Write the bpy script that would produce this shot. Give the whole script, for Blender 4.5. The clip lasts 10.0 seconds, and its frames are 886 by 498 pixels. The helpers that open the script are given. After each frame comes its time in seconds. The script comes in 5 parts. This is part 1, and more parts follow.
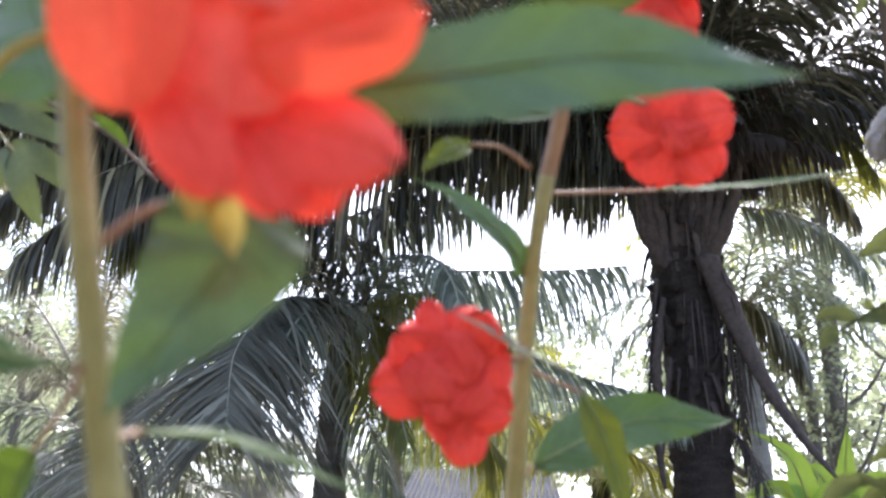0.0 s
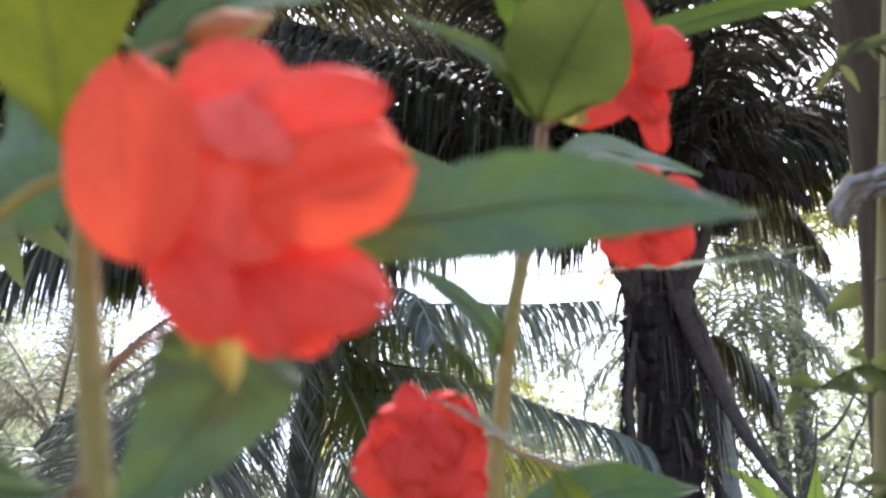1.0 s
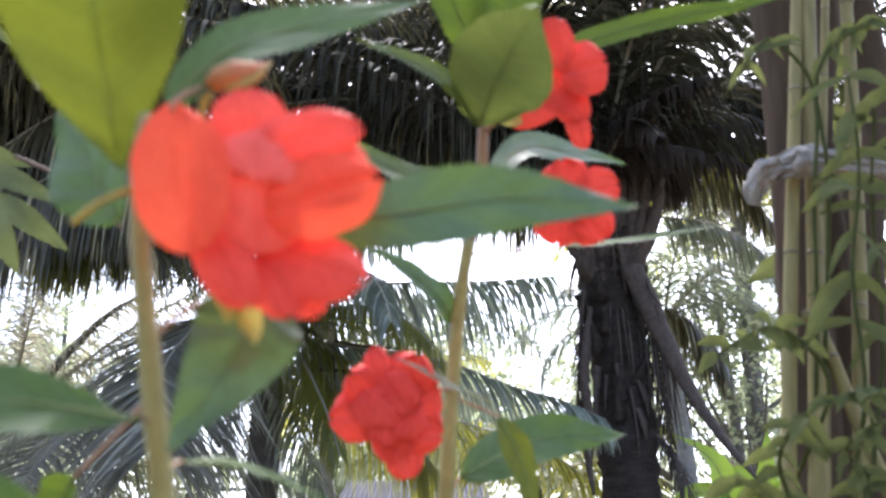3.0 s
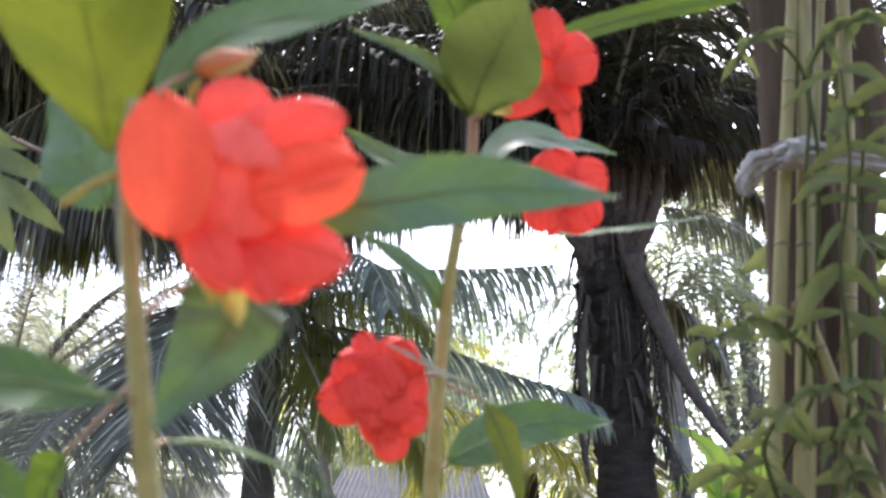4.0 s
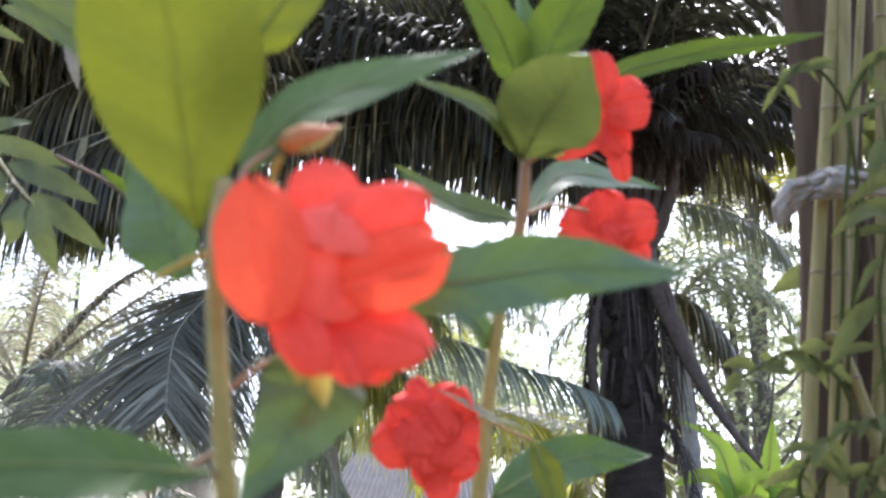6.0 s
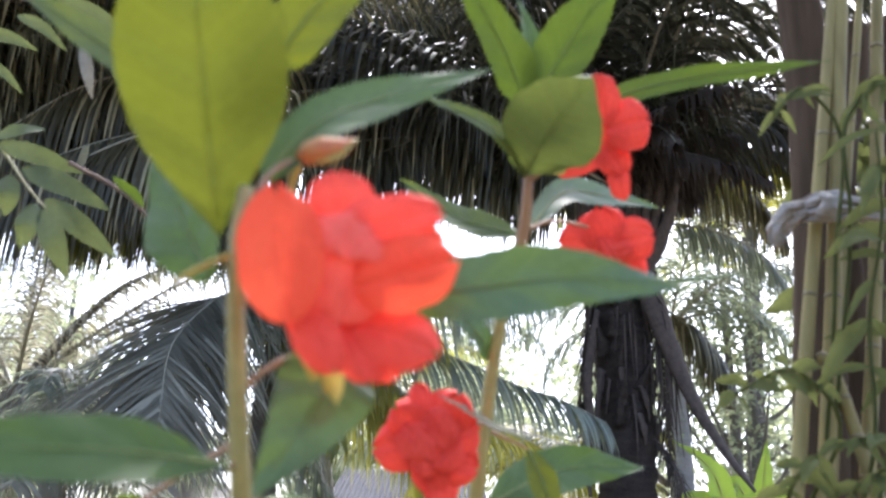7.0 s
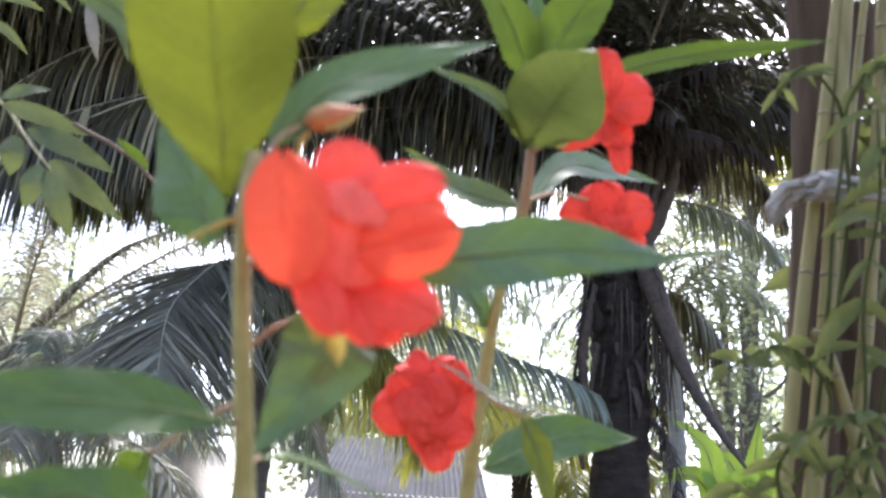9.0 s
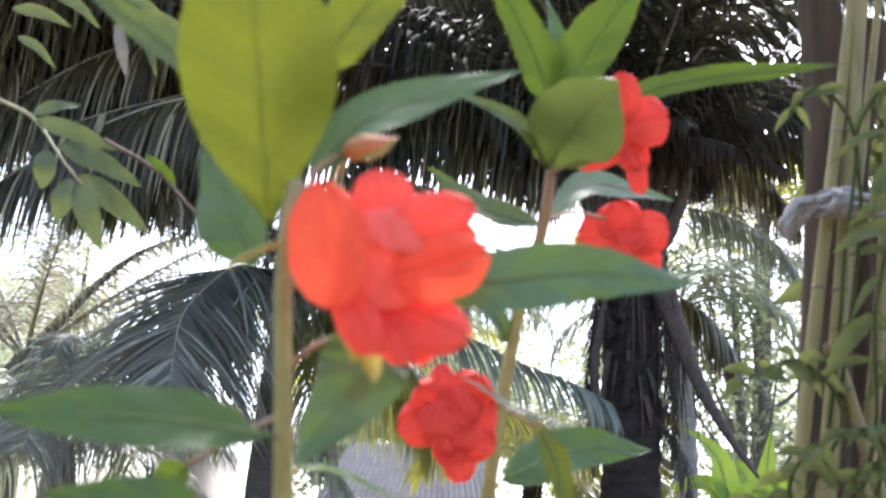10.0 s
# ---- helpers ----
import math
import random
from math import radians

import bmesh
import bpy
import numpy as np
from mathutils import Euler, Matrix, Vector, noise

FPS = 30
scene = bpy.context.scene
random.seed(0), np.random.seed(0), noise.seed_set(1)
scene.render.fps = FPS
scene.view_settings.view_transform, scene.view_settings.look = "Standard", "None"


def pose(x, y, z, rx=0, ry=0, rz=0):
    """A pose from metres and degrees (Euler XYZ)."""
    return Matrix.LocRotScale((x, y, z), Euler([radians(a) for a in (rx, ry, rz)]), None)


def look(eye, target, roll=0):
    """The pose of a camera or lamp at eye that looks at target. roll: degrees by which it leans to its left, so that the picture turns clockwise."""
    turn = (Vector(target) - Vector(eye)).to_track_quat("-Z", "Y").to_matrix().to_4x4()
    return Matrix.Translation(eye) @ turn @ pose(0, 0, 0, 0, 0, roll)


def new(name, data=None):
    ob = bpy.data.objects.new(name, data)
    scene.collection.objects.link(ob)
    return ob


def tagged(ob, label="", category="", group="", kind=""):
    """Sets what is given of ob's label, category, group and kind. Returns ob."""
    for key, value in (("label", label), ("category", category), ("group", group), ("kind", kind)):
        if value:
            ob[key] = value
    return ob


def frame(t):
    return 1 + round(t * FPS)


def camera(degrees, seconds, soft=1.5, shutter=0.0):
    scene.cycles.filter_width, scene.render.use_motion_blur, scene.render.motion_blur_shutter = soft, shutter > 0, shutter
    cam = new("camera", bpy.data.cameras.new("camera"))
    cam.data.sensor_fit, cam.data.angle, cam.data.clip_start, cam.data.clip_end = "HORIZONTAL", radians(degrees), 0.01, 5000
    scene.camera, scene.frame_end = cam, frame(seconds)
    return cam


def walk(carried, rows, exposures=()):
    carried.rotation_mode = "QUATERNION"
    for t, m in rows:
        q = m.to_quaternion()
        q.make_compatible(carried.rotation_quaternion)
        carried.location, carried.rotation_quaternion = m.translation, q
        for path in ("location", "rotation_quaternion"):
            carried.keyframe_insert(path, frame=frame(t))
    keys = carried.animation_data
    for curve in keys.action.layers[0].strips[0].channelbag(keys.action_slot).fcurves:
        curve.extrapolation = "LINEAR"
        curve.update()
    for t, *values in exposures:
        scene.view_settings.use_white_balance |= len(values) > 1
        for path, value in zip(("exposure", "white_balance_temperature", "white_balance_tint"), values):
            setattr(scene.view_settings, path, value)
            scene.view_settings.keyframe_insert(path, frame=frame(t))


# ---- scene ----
# camera: hand-held, drawing back from a balsam plant in flower under coconut palms
PATH = [
    (0.0, -0.0011, 0.0700, 0.7057, 109.86, -1.20, 3.30),
    (0.5, 0.0015, 0.0602, 0.7135, 110.99, -1.08, 1.36),
    (1.0, -0.0022, 0.0558, 0.7159, 111.80, -1.26, 1.57),
    (1.5, 0.0008, 0.0295, 0.7112, 112.42, -0.47, 0.95),
    (2.0, -0.0038, 0.0179, 0.7062, 111.59, 0.08, 0.48),
    (2.5, -0.0028, 0.0035, 0.6979, 110.07, 0.06, -0.00),
    (2.7, -0.0019, 0.0077, 0.6988, 110.72, 0.51, -0.16),
    (3.8, -0.0007, 0.0047, 0.6978, 109.57, 0.61, -1.24),
    (4.0, 0.0023, 0.0036, 0.6973, 109.72, 0.09, -0.81),
    (4.5, 0.0000, -0.0005, 0.6992, 110.10, 0.21, 0.03),
    (5.0, -0.0053, -0.0063, 0.7005, 109.46, -0.38, 0.17),
    (5.5, -0.0069, -0.0116, 0.7068, 108.82, -0.96, 0.18),
    (6.0, -0.0123, -0.0052, 0.7141, 109.04, -1.16, -0.53),
    (6.2, -0.0100, -0.0120, 0.7098, 109.49, -1.66, -1.02),
    (7.3, -0.0165, -0.0183, 0.7077, 110.08, -2.90, -1.20),
    (7.5, -0.0170, -0.0248, 0.7006, 109.29, -3.61, -1.73),
    (8.0, -0.0152, -0.0250, 0.6968, 108.00, -2.74, -2.23),
    (8.5, -0.0158, -0.0226, 0.7027, 107.91, -3.27, -1.80),
    (9.0, -0.0153, -0.0195, 0.7064, 108.32, -3.65, -1.61),
    (9.5, -0.0205, -0.0250, 0.7102, 109.82, -4.17, -0.84),
    (10.0, -0.0200, -0.0322, 0.7063, 108.67, -4.14, -1.04),
]
cam = camera(50.7, 10.0, soft=2.5)
cam.data.dof.use_dof = True
cam.data.dof.focus_distance = 5.0
cam.data.dof.aperture_fstop = 19.0
walk(cam, [(t, pose(x, y, z, rx, ry, rz)) for t, x, y, z, rx, ry, rz in PATH],
     exposures=[(0.0, 2.35), (0.6, 2.16), (2.0, 2.19), (2.7, 2.39), (4.0, 2.45), (5.2, 2.39), (6.2, 2.45), (8.0, 2.47), (10.0, 2.52)])

# ---- light: bright hazy sky, sun ahead behind the palms
world = bpy.data.worlds.new("hazy_sky")
scene.world = world
world.use_nodes = True
wn = world.node_tree
sky = wn.nodes.new("ShaderNodeTexSky")
sky.sky_type = "NISHITA"
sky.sun_disc = False
sky.sun_elevation = radians(58)
sky.sun_rotation = radians(8)
sky.air_density = 0.8
sky.dust_density = 6.0
sky.ozone_density = 0.6
wn.nodes["Background"].inputs["Strength"].default_value = 0.15
wn.links.new(sky.outputs[0], wn.nodes["Background"].inputs["Color"])
sun_data = bpy.data.lights.new("sun", "SUN")
sun_data.energy = 0.7
sun_data.angle = radians(12)
sun_data.color = (1.0, 0.96, 0.88)
sun = new("sun", sun_data)
sun.matrix_basis = look((0, 0, 0), (-math.sin(radians(8)), -math.cos(radians(8)), -math.tan(radians(58))))
scene.view_settings.use_white_balance = True
scene.view_settings.white_balance_temperature = 5700
scene.view_settings.white_balance_tint = 12


# ---- materials
def node_mat(name):
    m = bpy.data.materials.new(name)
    m.use_nodes = True
    nt = m.node_tree
    nt.nodes.clear()
    out = nt.nodes.new("ShaderNodeOutputMaterial")
    return m, nt, out


def ramp(nt, fac, stops):
    r = nt.nodes.new("ShaderNodeValToRGB")
    els = r.color_ramp.elements
    while len(els) < len(stops):
        els.new(0.5)
    for e, (p, c) in zip(els, stops):
        e.position, e.color = p, (*c, 1)
    nt.links.new(fac, r.inputs[0])
    return r.outputs[0]


def noise_tex(nt, scale, detail=3.0, stretch=None):
    co = nt.nodes.new("ShaderNodeTexCoord")
    n = nt.nodes.new("ShaderNodeTexNoise")
    n.inputs["Scale"].default_value = scale
    n.inputs["Detail"].default_value = detail
    if stretch:
        mp = nt.nodes.new("ShaderNodeMapping")
        mp.inputs["Scale"].default_value = stretch
        nt.links.new(co.outputs["Object"], mp.inputs[0])
        nt.links.new(mp.outputs[0], n.inputs["Vector"])
    else:
        nt.links.new(co.outputs["Object"], n.inputs["Vector"])
    return n.outputs["Fac"]


def mix(nt, fac, a, b, kind="MIX"):
    m = nt.nodes.new("ShaderNodeMixRGB")
    m.blend_type = kind
    for s, v in zip(m.inputs, (fac, a, b)):
        if hasattr(v, "links"):
            nt.links.new(v, s)
        elif isinstance(v, tuple):
            s.default_value = (*v, 1)
        else:
            s.default_value = v
    return m.outputs[0]


def thin_mat(name, dark, light, through_col, trans=0.45, rough=0.45, scale=60.0, fine=400.0, island=0.0, bump=0.15, spots=None, veins=False, spec=0.5, pale=0.0, streaks=None):
    """A thin leaf or petal: gloss above, light coming through."""
    m, nt, out = node_mat(name)
    big, small = noise_tex(nt, scale), noise_tex(nt, fine, 2.0)
    col = ramp(nt, big, [(0.3, dark), (0.7, light)])
    col = mix(nt, 0.25, col, ramp(nt, small, [(0.35, tuple(0.6 * c for c in dark)), (0.65, light)]))
    if streaks:
        uvs, grain, spread = nt.nodes.new("ShaderNodeTexCoord"), nt.nodes.new("ShaderNodeTexNoise"), nt.nodes.new("ShaderNodeMapping")
        spread.inputs["Scale"].default_value = (1.3, 13.0, 1.0)
        grain.inputs["Scale"].default_value, grain.inputs["Detail"].default_value = 1.0, 3.0
        nt.links.new(uvs.outputs["UV"], spread.inputs[0])
        nt.links.new(spread.outputs[0], grain.inputs["Vector"])
        col = mix(nt, ramp(nt, grain.outputs["Fac"], [(0.42, (0, 0, 0)), (0.72, (0.6, 0.6, 0.6))]), col, streaks)
        small = grain.outputs["Fac"]
    if veins:
        tc = nt.nodes.new("ShaderNodeTexCoord")
        sx = nt.nodes.new("ShaderNodeSeparateXYZ")
        nt.links.new(tc.outputs["UV"], sx.inputs[0])

        def calc(op, a, b=0.0):
            n = nt.nodes.new("ShaderNodeMath")
            n.operation = op
            for s, v in zip(n.inputs, (a, b)):
                if hasattr(v, "links"):
                    nt.links.new(v, s)
                else:
                    s.default_value = v
            return n.outputs[0]
        across = calc("ABSOLUTE", calc("SUBTRACT", sx.outputs["Y"], 0.5))
        line = calc("SINE", calc("MULTIPLY", calc("SUBTRACT", sx.outputs["X"], calc("MULTIPLY", across, 0.34)), 58.0))
        vein = calc("POWER", calc("ADD", calc("MULTIPLY", line, 0.5), 0.5), 10.0)
        col = mix(nt, calc("MULTIPLY", vein, 0.13), col, tuple(min(1, 1.7 * c) for c in light))
        small = calc("SUBTRACT", calc("MULTIPLY", small, 0.5), calc("MULTIPLY", vein, 0.8))
    if spots:
        du = calc("SUBTRACT", sx.outputs["X"], spots[0])
        dv = calc("MULTIPLY", calc("SUBTRACT", sx.outputs["Y"], spots[1]), 0.6)
        dist = calc("SQRT", calc("ADD", calc("MULTIPLY", du, du), calc("MULTIPLY", dv, dv)))
        dist = calc("ADD", dist, calc("MULTIPLY", noise_tex(nt, 300, 2.0), 0.06))
        col = mix(nt, ramp(nt, dist, [(0.08, (1, 1, 1)), (0.14, (0, 0, 0))]), col, spots[2])
    if island:
        geo = nt.nodes.new("ShaderNodeNewGeometry")
        hsv = nt.nodes.new("ShaderNodeHueSaturation")
        mr = nt.nodes.new("ShaderNodeMapRange")
        mr.inputs["To Min"].default_value, mr.inputs["To Max"].default_value = 1 - island, 1 + island
        nt.links.new(geo.outputs["Random Per Island"], mr.inputs["Value"])
        value = mr.outputs[0]
        # sun glints put into the colour: pale brightens a random share of leaflets
        if pale:
            few, lift = nt.nodes.new("ShaderNodeMath"), nt.nodes.new("ShaderNodeMath")
            few.operation, lift.operation = "GREATER_THAN", "MULTIPLY_ADD"
            few.inputs[1].default_value, lift.inputs[1].default_value = 0.82, pale
            nt.links.new(geo.outputs["Random Per Island"], few.inputs[0])
            nt.links.new(few.outputs[0], lift.inputs[0])
            nt.links.new(value, lift.inputs[2])
            value = lift.outputs[0]
        nt.links.new(value, hsv.inputs["Value"])
        nt.links.new(col, hsv.inputs["Color"])
        col = hsv.outputs[0]
    p = nt.nodes.new("ShaderNodeBsdfPrincipled")
    p.inputs["Roughness"].default_value = rough
    p.inputs["Specular IOR Level"].default_value = spec
    nt.links.new(col, p.inputs["Base Color"])
    b = nt.nodes.new("ShaderNodeBump")
    b.inputs["Strength"].default_value = bump
    b.inputs["Distance"].default_value = 0.001
    nt.links.new(small, b.inputs["Height"])
    nt.links.new(b.outputs[0], p.inputs["Normal"])
    t = nt.nodes.new("ShaderNodeBsdfTranslucent")
    nt.links.new(mix(nt, 0.65, col, through_col), t.inputs["Color"])
    ms = nt.nodes.new("ShaderNodeMixShader")
    ms.inputs[0].default_value = trans
    nt.links.new(p.outputs[0], ms.inputs[1])
    nt.links.new(t.outputs[0], ms.inputs[2])
    nt.links.new(ms.outputs[0], out.inputs[0])
    return m


def solid_mat(name, dark, light, rough=0.7, scale=30.0, fine=200.0, stretch=None, bump=0.3, dist=0.002, spec=0.5):
    m, nt, out = node_mat(name)
    big, small = noise_tex(nt, scale, 4.0, stretch), noise_tex(nt, fine, 3.0, stretch)
    col = ramp(nt, big, [(0.3, dark), (0.7, light)])
    col = mix(nt, 0.35, col, ramp(nt, small, [(0.35, tuple(0.5 * c for c in dark)), (0.65, light)]))
    p = nt.nodes.new("ShaderNodeBsdfPrincipled")
    p.inputs["Roughness"].default_value = rough
    p.inputs["Specular IOR Level"].default_value = spec
    nt.links.new(col, p.inputs["Base Color"])
    b = nt.nodes.new("ShaderNodeBump")
    b.inputs["Strength"].default_value = bump
    b.inputs["Distance"].default_value = dist
    nt.links.new(small, b.inputs["Height"])
    nt.links.new(b.outputs[0], p.inputs["Normal"])
    nt.links.new(p.outputs[0], out.inputs[0])
    return m


M_LEAF = thin_mat("balsam_leaf", (0.044, 0.082, 0.022), (0.076, 0.122, 0.035), (0.16, 0.25, 0.035), 0.26, 0.52, 70, 500, veins=True, spec=0.26)
M_LEAF_GLOSSY = thin_mat("glossy_balsam_leaf", (0.046, 0.086, 0.032), (0.08, 0.128, 0.048), (0.16, 0.25, 0.045), 0.26, 0.42, 70, 500, veins=True, spec=0.5)
M_LEAF_YOUNG = thin_mat("young_balsam_leaf", (0.068, 0.09, 0.012), (0.098, 0.122, 0.018), (0.185, 0.205, 0.012), 0.4, 0.55, 60, 500, veins=True, spec=0.25)
M_LEAF_OLIVE = thin_mat("olive_balsam_leaf", (0.066, 0.094, 0.024), (0.095, 0.125, 0.036), (0.16, 0.195, 0.028), 0.3, 0.5, 60, 500, veins=True, spec=0.4)
M_LEAF_FRESH = thin_mat("fresh_balsam_leaf", (0.05, 0.082, 0.012), (0.078, 0.112, 0.019), (0.15, 0.22, 0.018), 0.32, 0.6, 60, 500, veins=True, spec=0.18)
M_LEAF_SPOT = thin_mat("spotted_balsam_leaf", (0.05, 0.09, 0.034), (0.09, 0.14, 0.054), (0.19, 0.28, 0.05), 0.3, 0.45, 70, 500,
                       spots=(0.5, 0.42, (0.06, 0.04, 0.02)), veins=True)
M_LEAF_DRY = thin_mat("dry_leaf", (0.17, 0.155, 0.11), (0.27, 0.245, 0.185), (0.35, 0.3, 0.2), 0.25, 0.75, 80, 500, spec=0.2)
M_MIDRIB = thin_mat("leaf_midrib", (0.13, 0.17, 0.05), (0.18, 0.22, 0.065), (0.3, 0.4, 0.1), 0.05, 0.55, 100, 600, spec=0.2)
M_PETAL = thin_mat("red_petal", (0.88, 0.075, 0.045), (0.95, 0.12, 0.075), (0.97, 0.11, 0.06), 0.2, 0.65, 90, 700, bump=0.35, spec=0.2, streaks=(0.74, 0.04, 0.026))
# darker copy of red_petal: shade on the farther flowers put into its colour
M_PETAL_SHADED = thin_mat("shaded_red_petal", (0.78, 0.054, 0.034), (0.86, 0.088, 0.056), (0.9, 0.09, 0.05), 0.09, 0.65, 90, 700, bump=0.35, spec=0.2, streaks=(0.6, 0.028, 0.02))
# lighter copy of red_petal: front light on the inner petals put into colour
M_PETAL_FRONT_LIT = thin_mat("front_lit_petal", (0.95, 0.135, 0.09), (0.99, 0.19, 0.13), (0.99, 0.17, 0.11), 0.2, 0.7, 90, 700, bump=0.3, spec=0.12, streaks=(0.9, 0.09, 0.06))
# brighter copy of red_petal: backlight on the outer petals put into the orange
M_PETAL_BACKLIT = thin_mat("backlit_red_petal", (0.96, 0.105, 0.046), (1.0, 0.145, 0.068), (1.0, 0.15, 0.06), 0.26, 0.7, 90, 700, bump=0.3, spec=0.12, streaks=(0.9, 0.07, 0.035))
M_STEM = thin_mat("balsam_stem", (0.33, 0.295, 0.11), (0.46, 0.41, 0.175), (0.5, 0.45, 0.14), 0.3, 0.4, 60, 300)
M_STEM_RED = thin_mat("reddish_stem", (0.3, 0.17, 0.08), (0.4, 0.25, 0.12), (0.5, 0.2, 0.08), 0.2, 0.4, 60, 300)
M_SEPAL = thin_mat("sepal", (0.4, 0.34, 0.06), (0.5, 0.42, 0.12), (0.6, 0.45, 0.1), 0.35, 0.5, 90, 500)
M_BUD = thin_mat("bud_red", (0.55, 0.17, 0.06), (0.6, 0.32, 0.1), (0.6, 0.2, 0.05), 0.3, 0.5, 150, 500)
M_SHRUB = thin_mat("shrub_leaf", (0.058, 0.076, 0.03), (0.09, 0.112, 0.046), (0.17, 0.2, 0.06), 0.35, 0.5, 50, 400, island=0.2, spec=0.3)
M_VINE = thin_mat("vine_leaf", (0.062, 0.072, 0.026), (0.098, 0.112, 0.042), (0.22, 0.24, 0.07), 0.4, 0.75, 40, 300, island=0.35, spec=0.08)
M_TWIG = solid_mat("twig", (0.1, 0.06, 0.04), (0.2, 0.13, 0.08), 0.8, 60, 300)
M_BAMBOO = solid_mat("weathered_bamboo", (0.16, 0.13, 0.045), (0.3, 0.25, 0.09), 0.7, 14, 160, (1, 1, 0.08), spec=0.25)
M_NODE = solid_mat("bamboo_node", (0.14, 0.11, 0.05), (0.22, 0.18, 0.09), 0.7, 60, 300)
M_POST = solid_mat("dark_post", (0.05, 0.035, 0.021), (0.1, 0.07, 0.043), 0.95, 18, 120, (1, 1, 0.12), 0.6, 0.004, spec=0.08)
M_RAG = solid_mat("grey_cloth", (0.25, 0.228, 0.19), (0.38, 0.35, 0.295), 0.97, 120, 900, None, 0.5, 0.001, spec=0.1)
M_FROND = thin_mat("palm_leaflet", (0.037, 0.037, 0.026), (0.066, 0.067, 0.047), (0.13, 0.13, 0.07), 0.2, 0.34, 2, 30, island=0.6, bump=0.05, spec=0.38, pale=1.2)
# lighter copy of palm_leaflet: sky sheen and glare put into the grey
M_FROND_SHEEN = thin_mat("sheen_palm_leaflet", (0.12, 0.135, 0.1), (0.2, 0.22, 0.165), (0.36, 0.4, 0.24), 0.46, 0.3, 2, 30, island=0.55, bump=0.05, spec=0.8, pale=0.9)
# backlit fronds: veiling glare put into a lighter warm grey
M_FROND_GLARE = thin_mat("glare_grey_leaflet", (0.16, 0.15, 0.11), (0.24, 0.226, 0.168), (0.42, 0.4, 0.27), 0.45, 0.45, 2, 30, island=0.4, bump=0.05, spec=0.3, pale=0.6)
M_FROND_BROWN = thin_mat("brownish_palm_leaflet", (0.075, 0.068, 0.038), (0.13, 0.118, 0.066), (0.26, 0.24, 0.11), 0.36, 0.38, 2, 30, island=0.75, bump=0.05, spec=0.5, pale=3.0)
# lit copy of palm_leaflet: sunlight put into a brighter, yellower colour
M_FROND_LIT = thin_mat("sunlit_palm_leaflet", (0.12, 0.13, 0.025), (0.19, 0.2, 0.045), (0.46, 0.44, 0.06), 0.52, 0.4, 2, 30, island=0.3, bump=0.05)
M_FROND_DRY = thin_mat("dry_palm_leaflet", (0.035, 0.029, 0.023), (0.07, 0.055, 0.042), (0.1, 0.075, 0.048), 0.2, 0.8, 2, 30, island=0.35, bump=0.05)
M_RACHIS = solid_mat("palm_midrib", (0.28, 0.265, 0.18), (0.42, 0.39, 0.28), 0.4, 6, 60)
M_TRUNK = solid_mat("palm_trunk", (0.042, 0.034, 0.028), (0.095, 0.076, 0.06), 0.95, 6, 50, (1, 1, 3), 1.0, 0.03, spec=0.1)
M_TRUNK_GREY = solid_mat("grey_trunk", (0.14, 0.125, 0.11), (0.26, 0.24, 0.21), 0.95, 6, 50, (1, 1, 3), 0.8, 0.02, spec=0.1)
M_TRUNK_PALE = solid_mat("pale_trunk", (0.3, 0.29, 0.27), (0.46, 0.45, 0.42), 0.85, 6, 50, (1, 1, 3), 0.6, 0.015)
M_FIBRE = solid_mat("palm_fibre", (0.05, 0.038, 0.029), (0.115, 0.086, 0.064), 0.95, 20, 120)
M_BANANA = thin_mat("banana_leaf", (0.16, 0.28, 0.04), (0.22, 0.36, 0.06), (0.5, 0.66, 0.07), 0.6, 0.4, 3, 40, bump=0.1)
# far foliage: distance haze put into the colour, paler than leaf green
M_TREE_HAZE = thin_mat("hazed_tree_leaf", (0.17, 0.2, 0.115), (0.27, 0.31, 0.185), (0.56, 0.6, 0.36), 0.6, 0.5, 1, 20, island=0.45, bump=0.0)
M_BARK = solid_mat("bark", (0.13, 0.12, 0.1), (0.24, 0.22, 0.18), 0.9, 8, 60)
M_ROOF = solid_mat("grey_roof_sheet", (0.05, 0.052, 0.06), (0.09, 0.093, 0.105), 0.9, 2, 40, spec=0.15)
M_WALL = solid_mat("whitewashed_wall", (0.7, 0.7, 0.68), (0.82, 0.82, 0.8), 0.9, 2, 40)
M_PLASTER = solid_mat("beige_plaster", (0.4, 0.37, 0.32), (0.52, 0.48, 0.42), 0.9, 2, 40, spec=0.2)
M_GROUND = solid_mat("earth", (0.08, 0.06, 0.04), (0.16, 0.13, 0.08), 0.95, 0.8, 12, None, 0.8, 0.03)


# ---- geometry helpers
def V(p):
    return Vector(p)


def thing(name, at, label, category, group="", kind=""):
    ob = new(name)
    ob.empty_display_size = 0.05
    ob.location = at
    return tagged(ob, label, category, group, kind)


def mesh_of(name, geo, material, smooth=True):
    me = bpy.data.meshes.new(name)
    me.from_pydata([tuple(v) for v in geo[0]], [], geo[1])
    me.materials.append(material)
    if smooth:
        me.polygons.foreach_set("use_smooth", [True] * len(me.polygons))
    me.update()
    return me


def part(name, geo, material, parent=None, label="", smooth=True, kind=""):
    """One mesh under a thing (an Empty) or under a part; geo is in world metres."""
    ob = new(name, mesh_of(name, geo, material, smooth))
    if parent is not None:
        ob.parent = parent
        if parent.data is None:
            ob.location = -parent.location
    return tagged(ob, label, kind=kind)


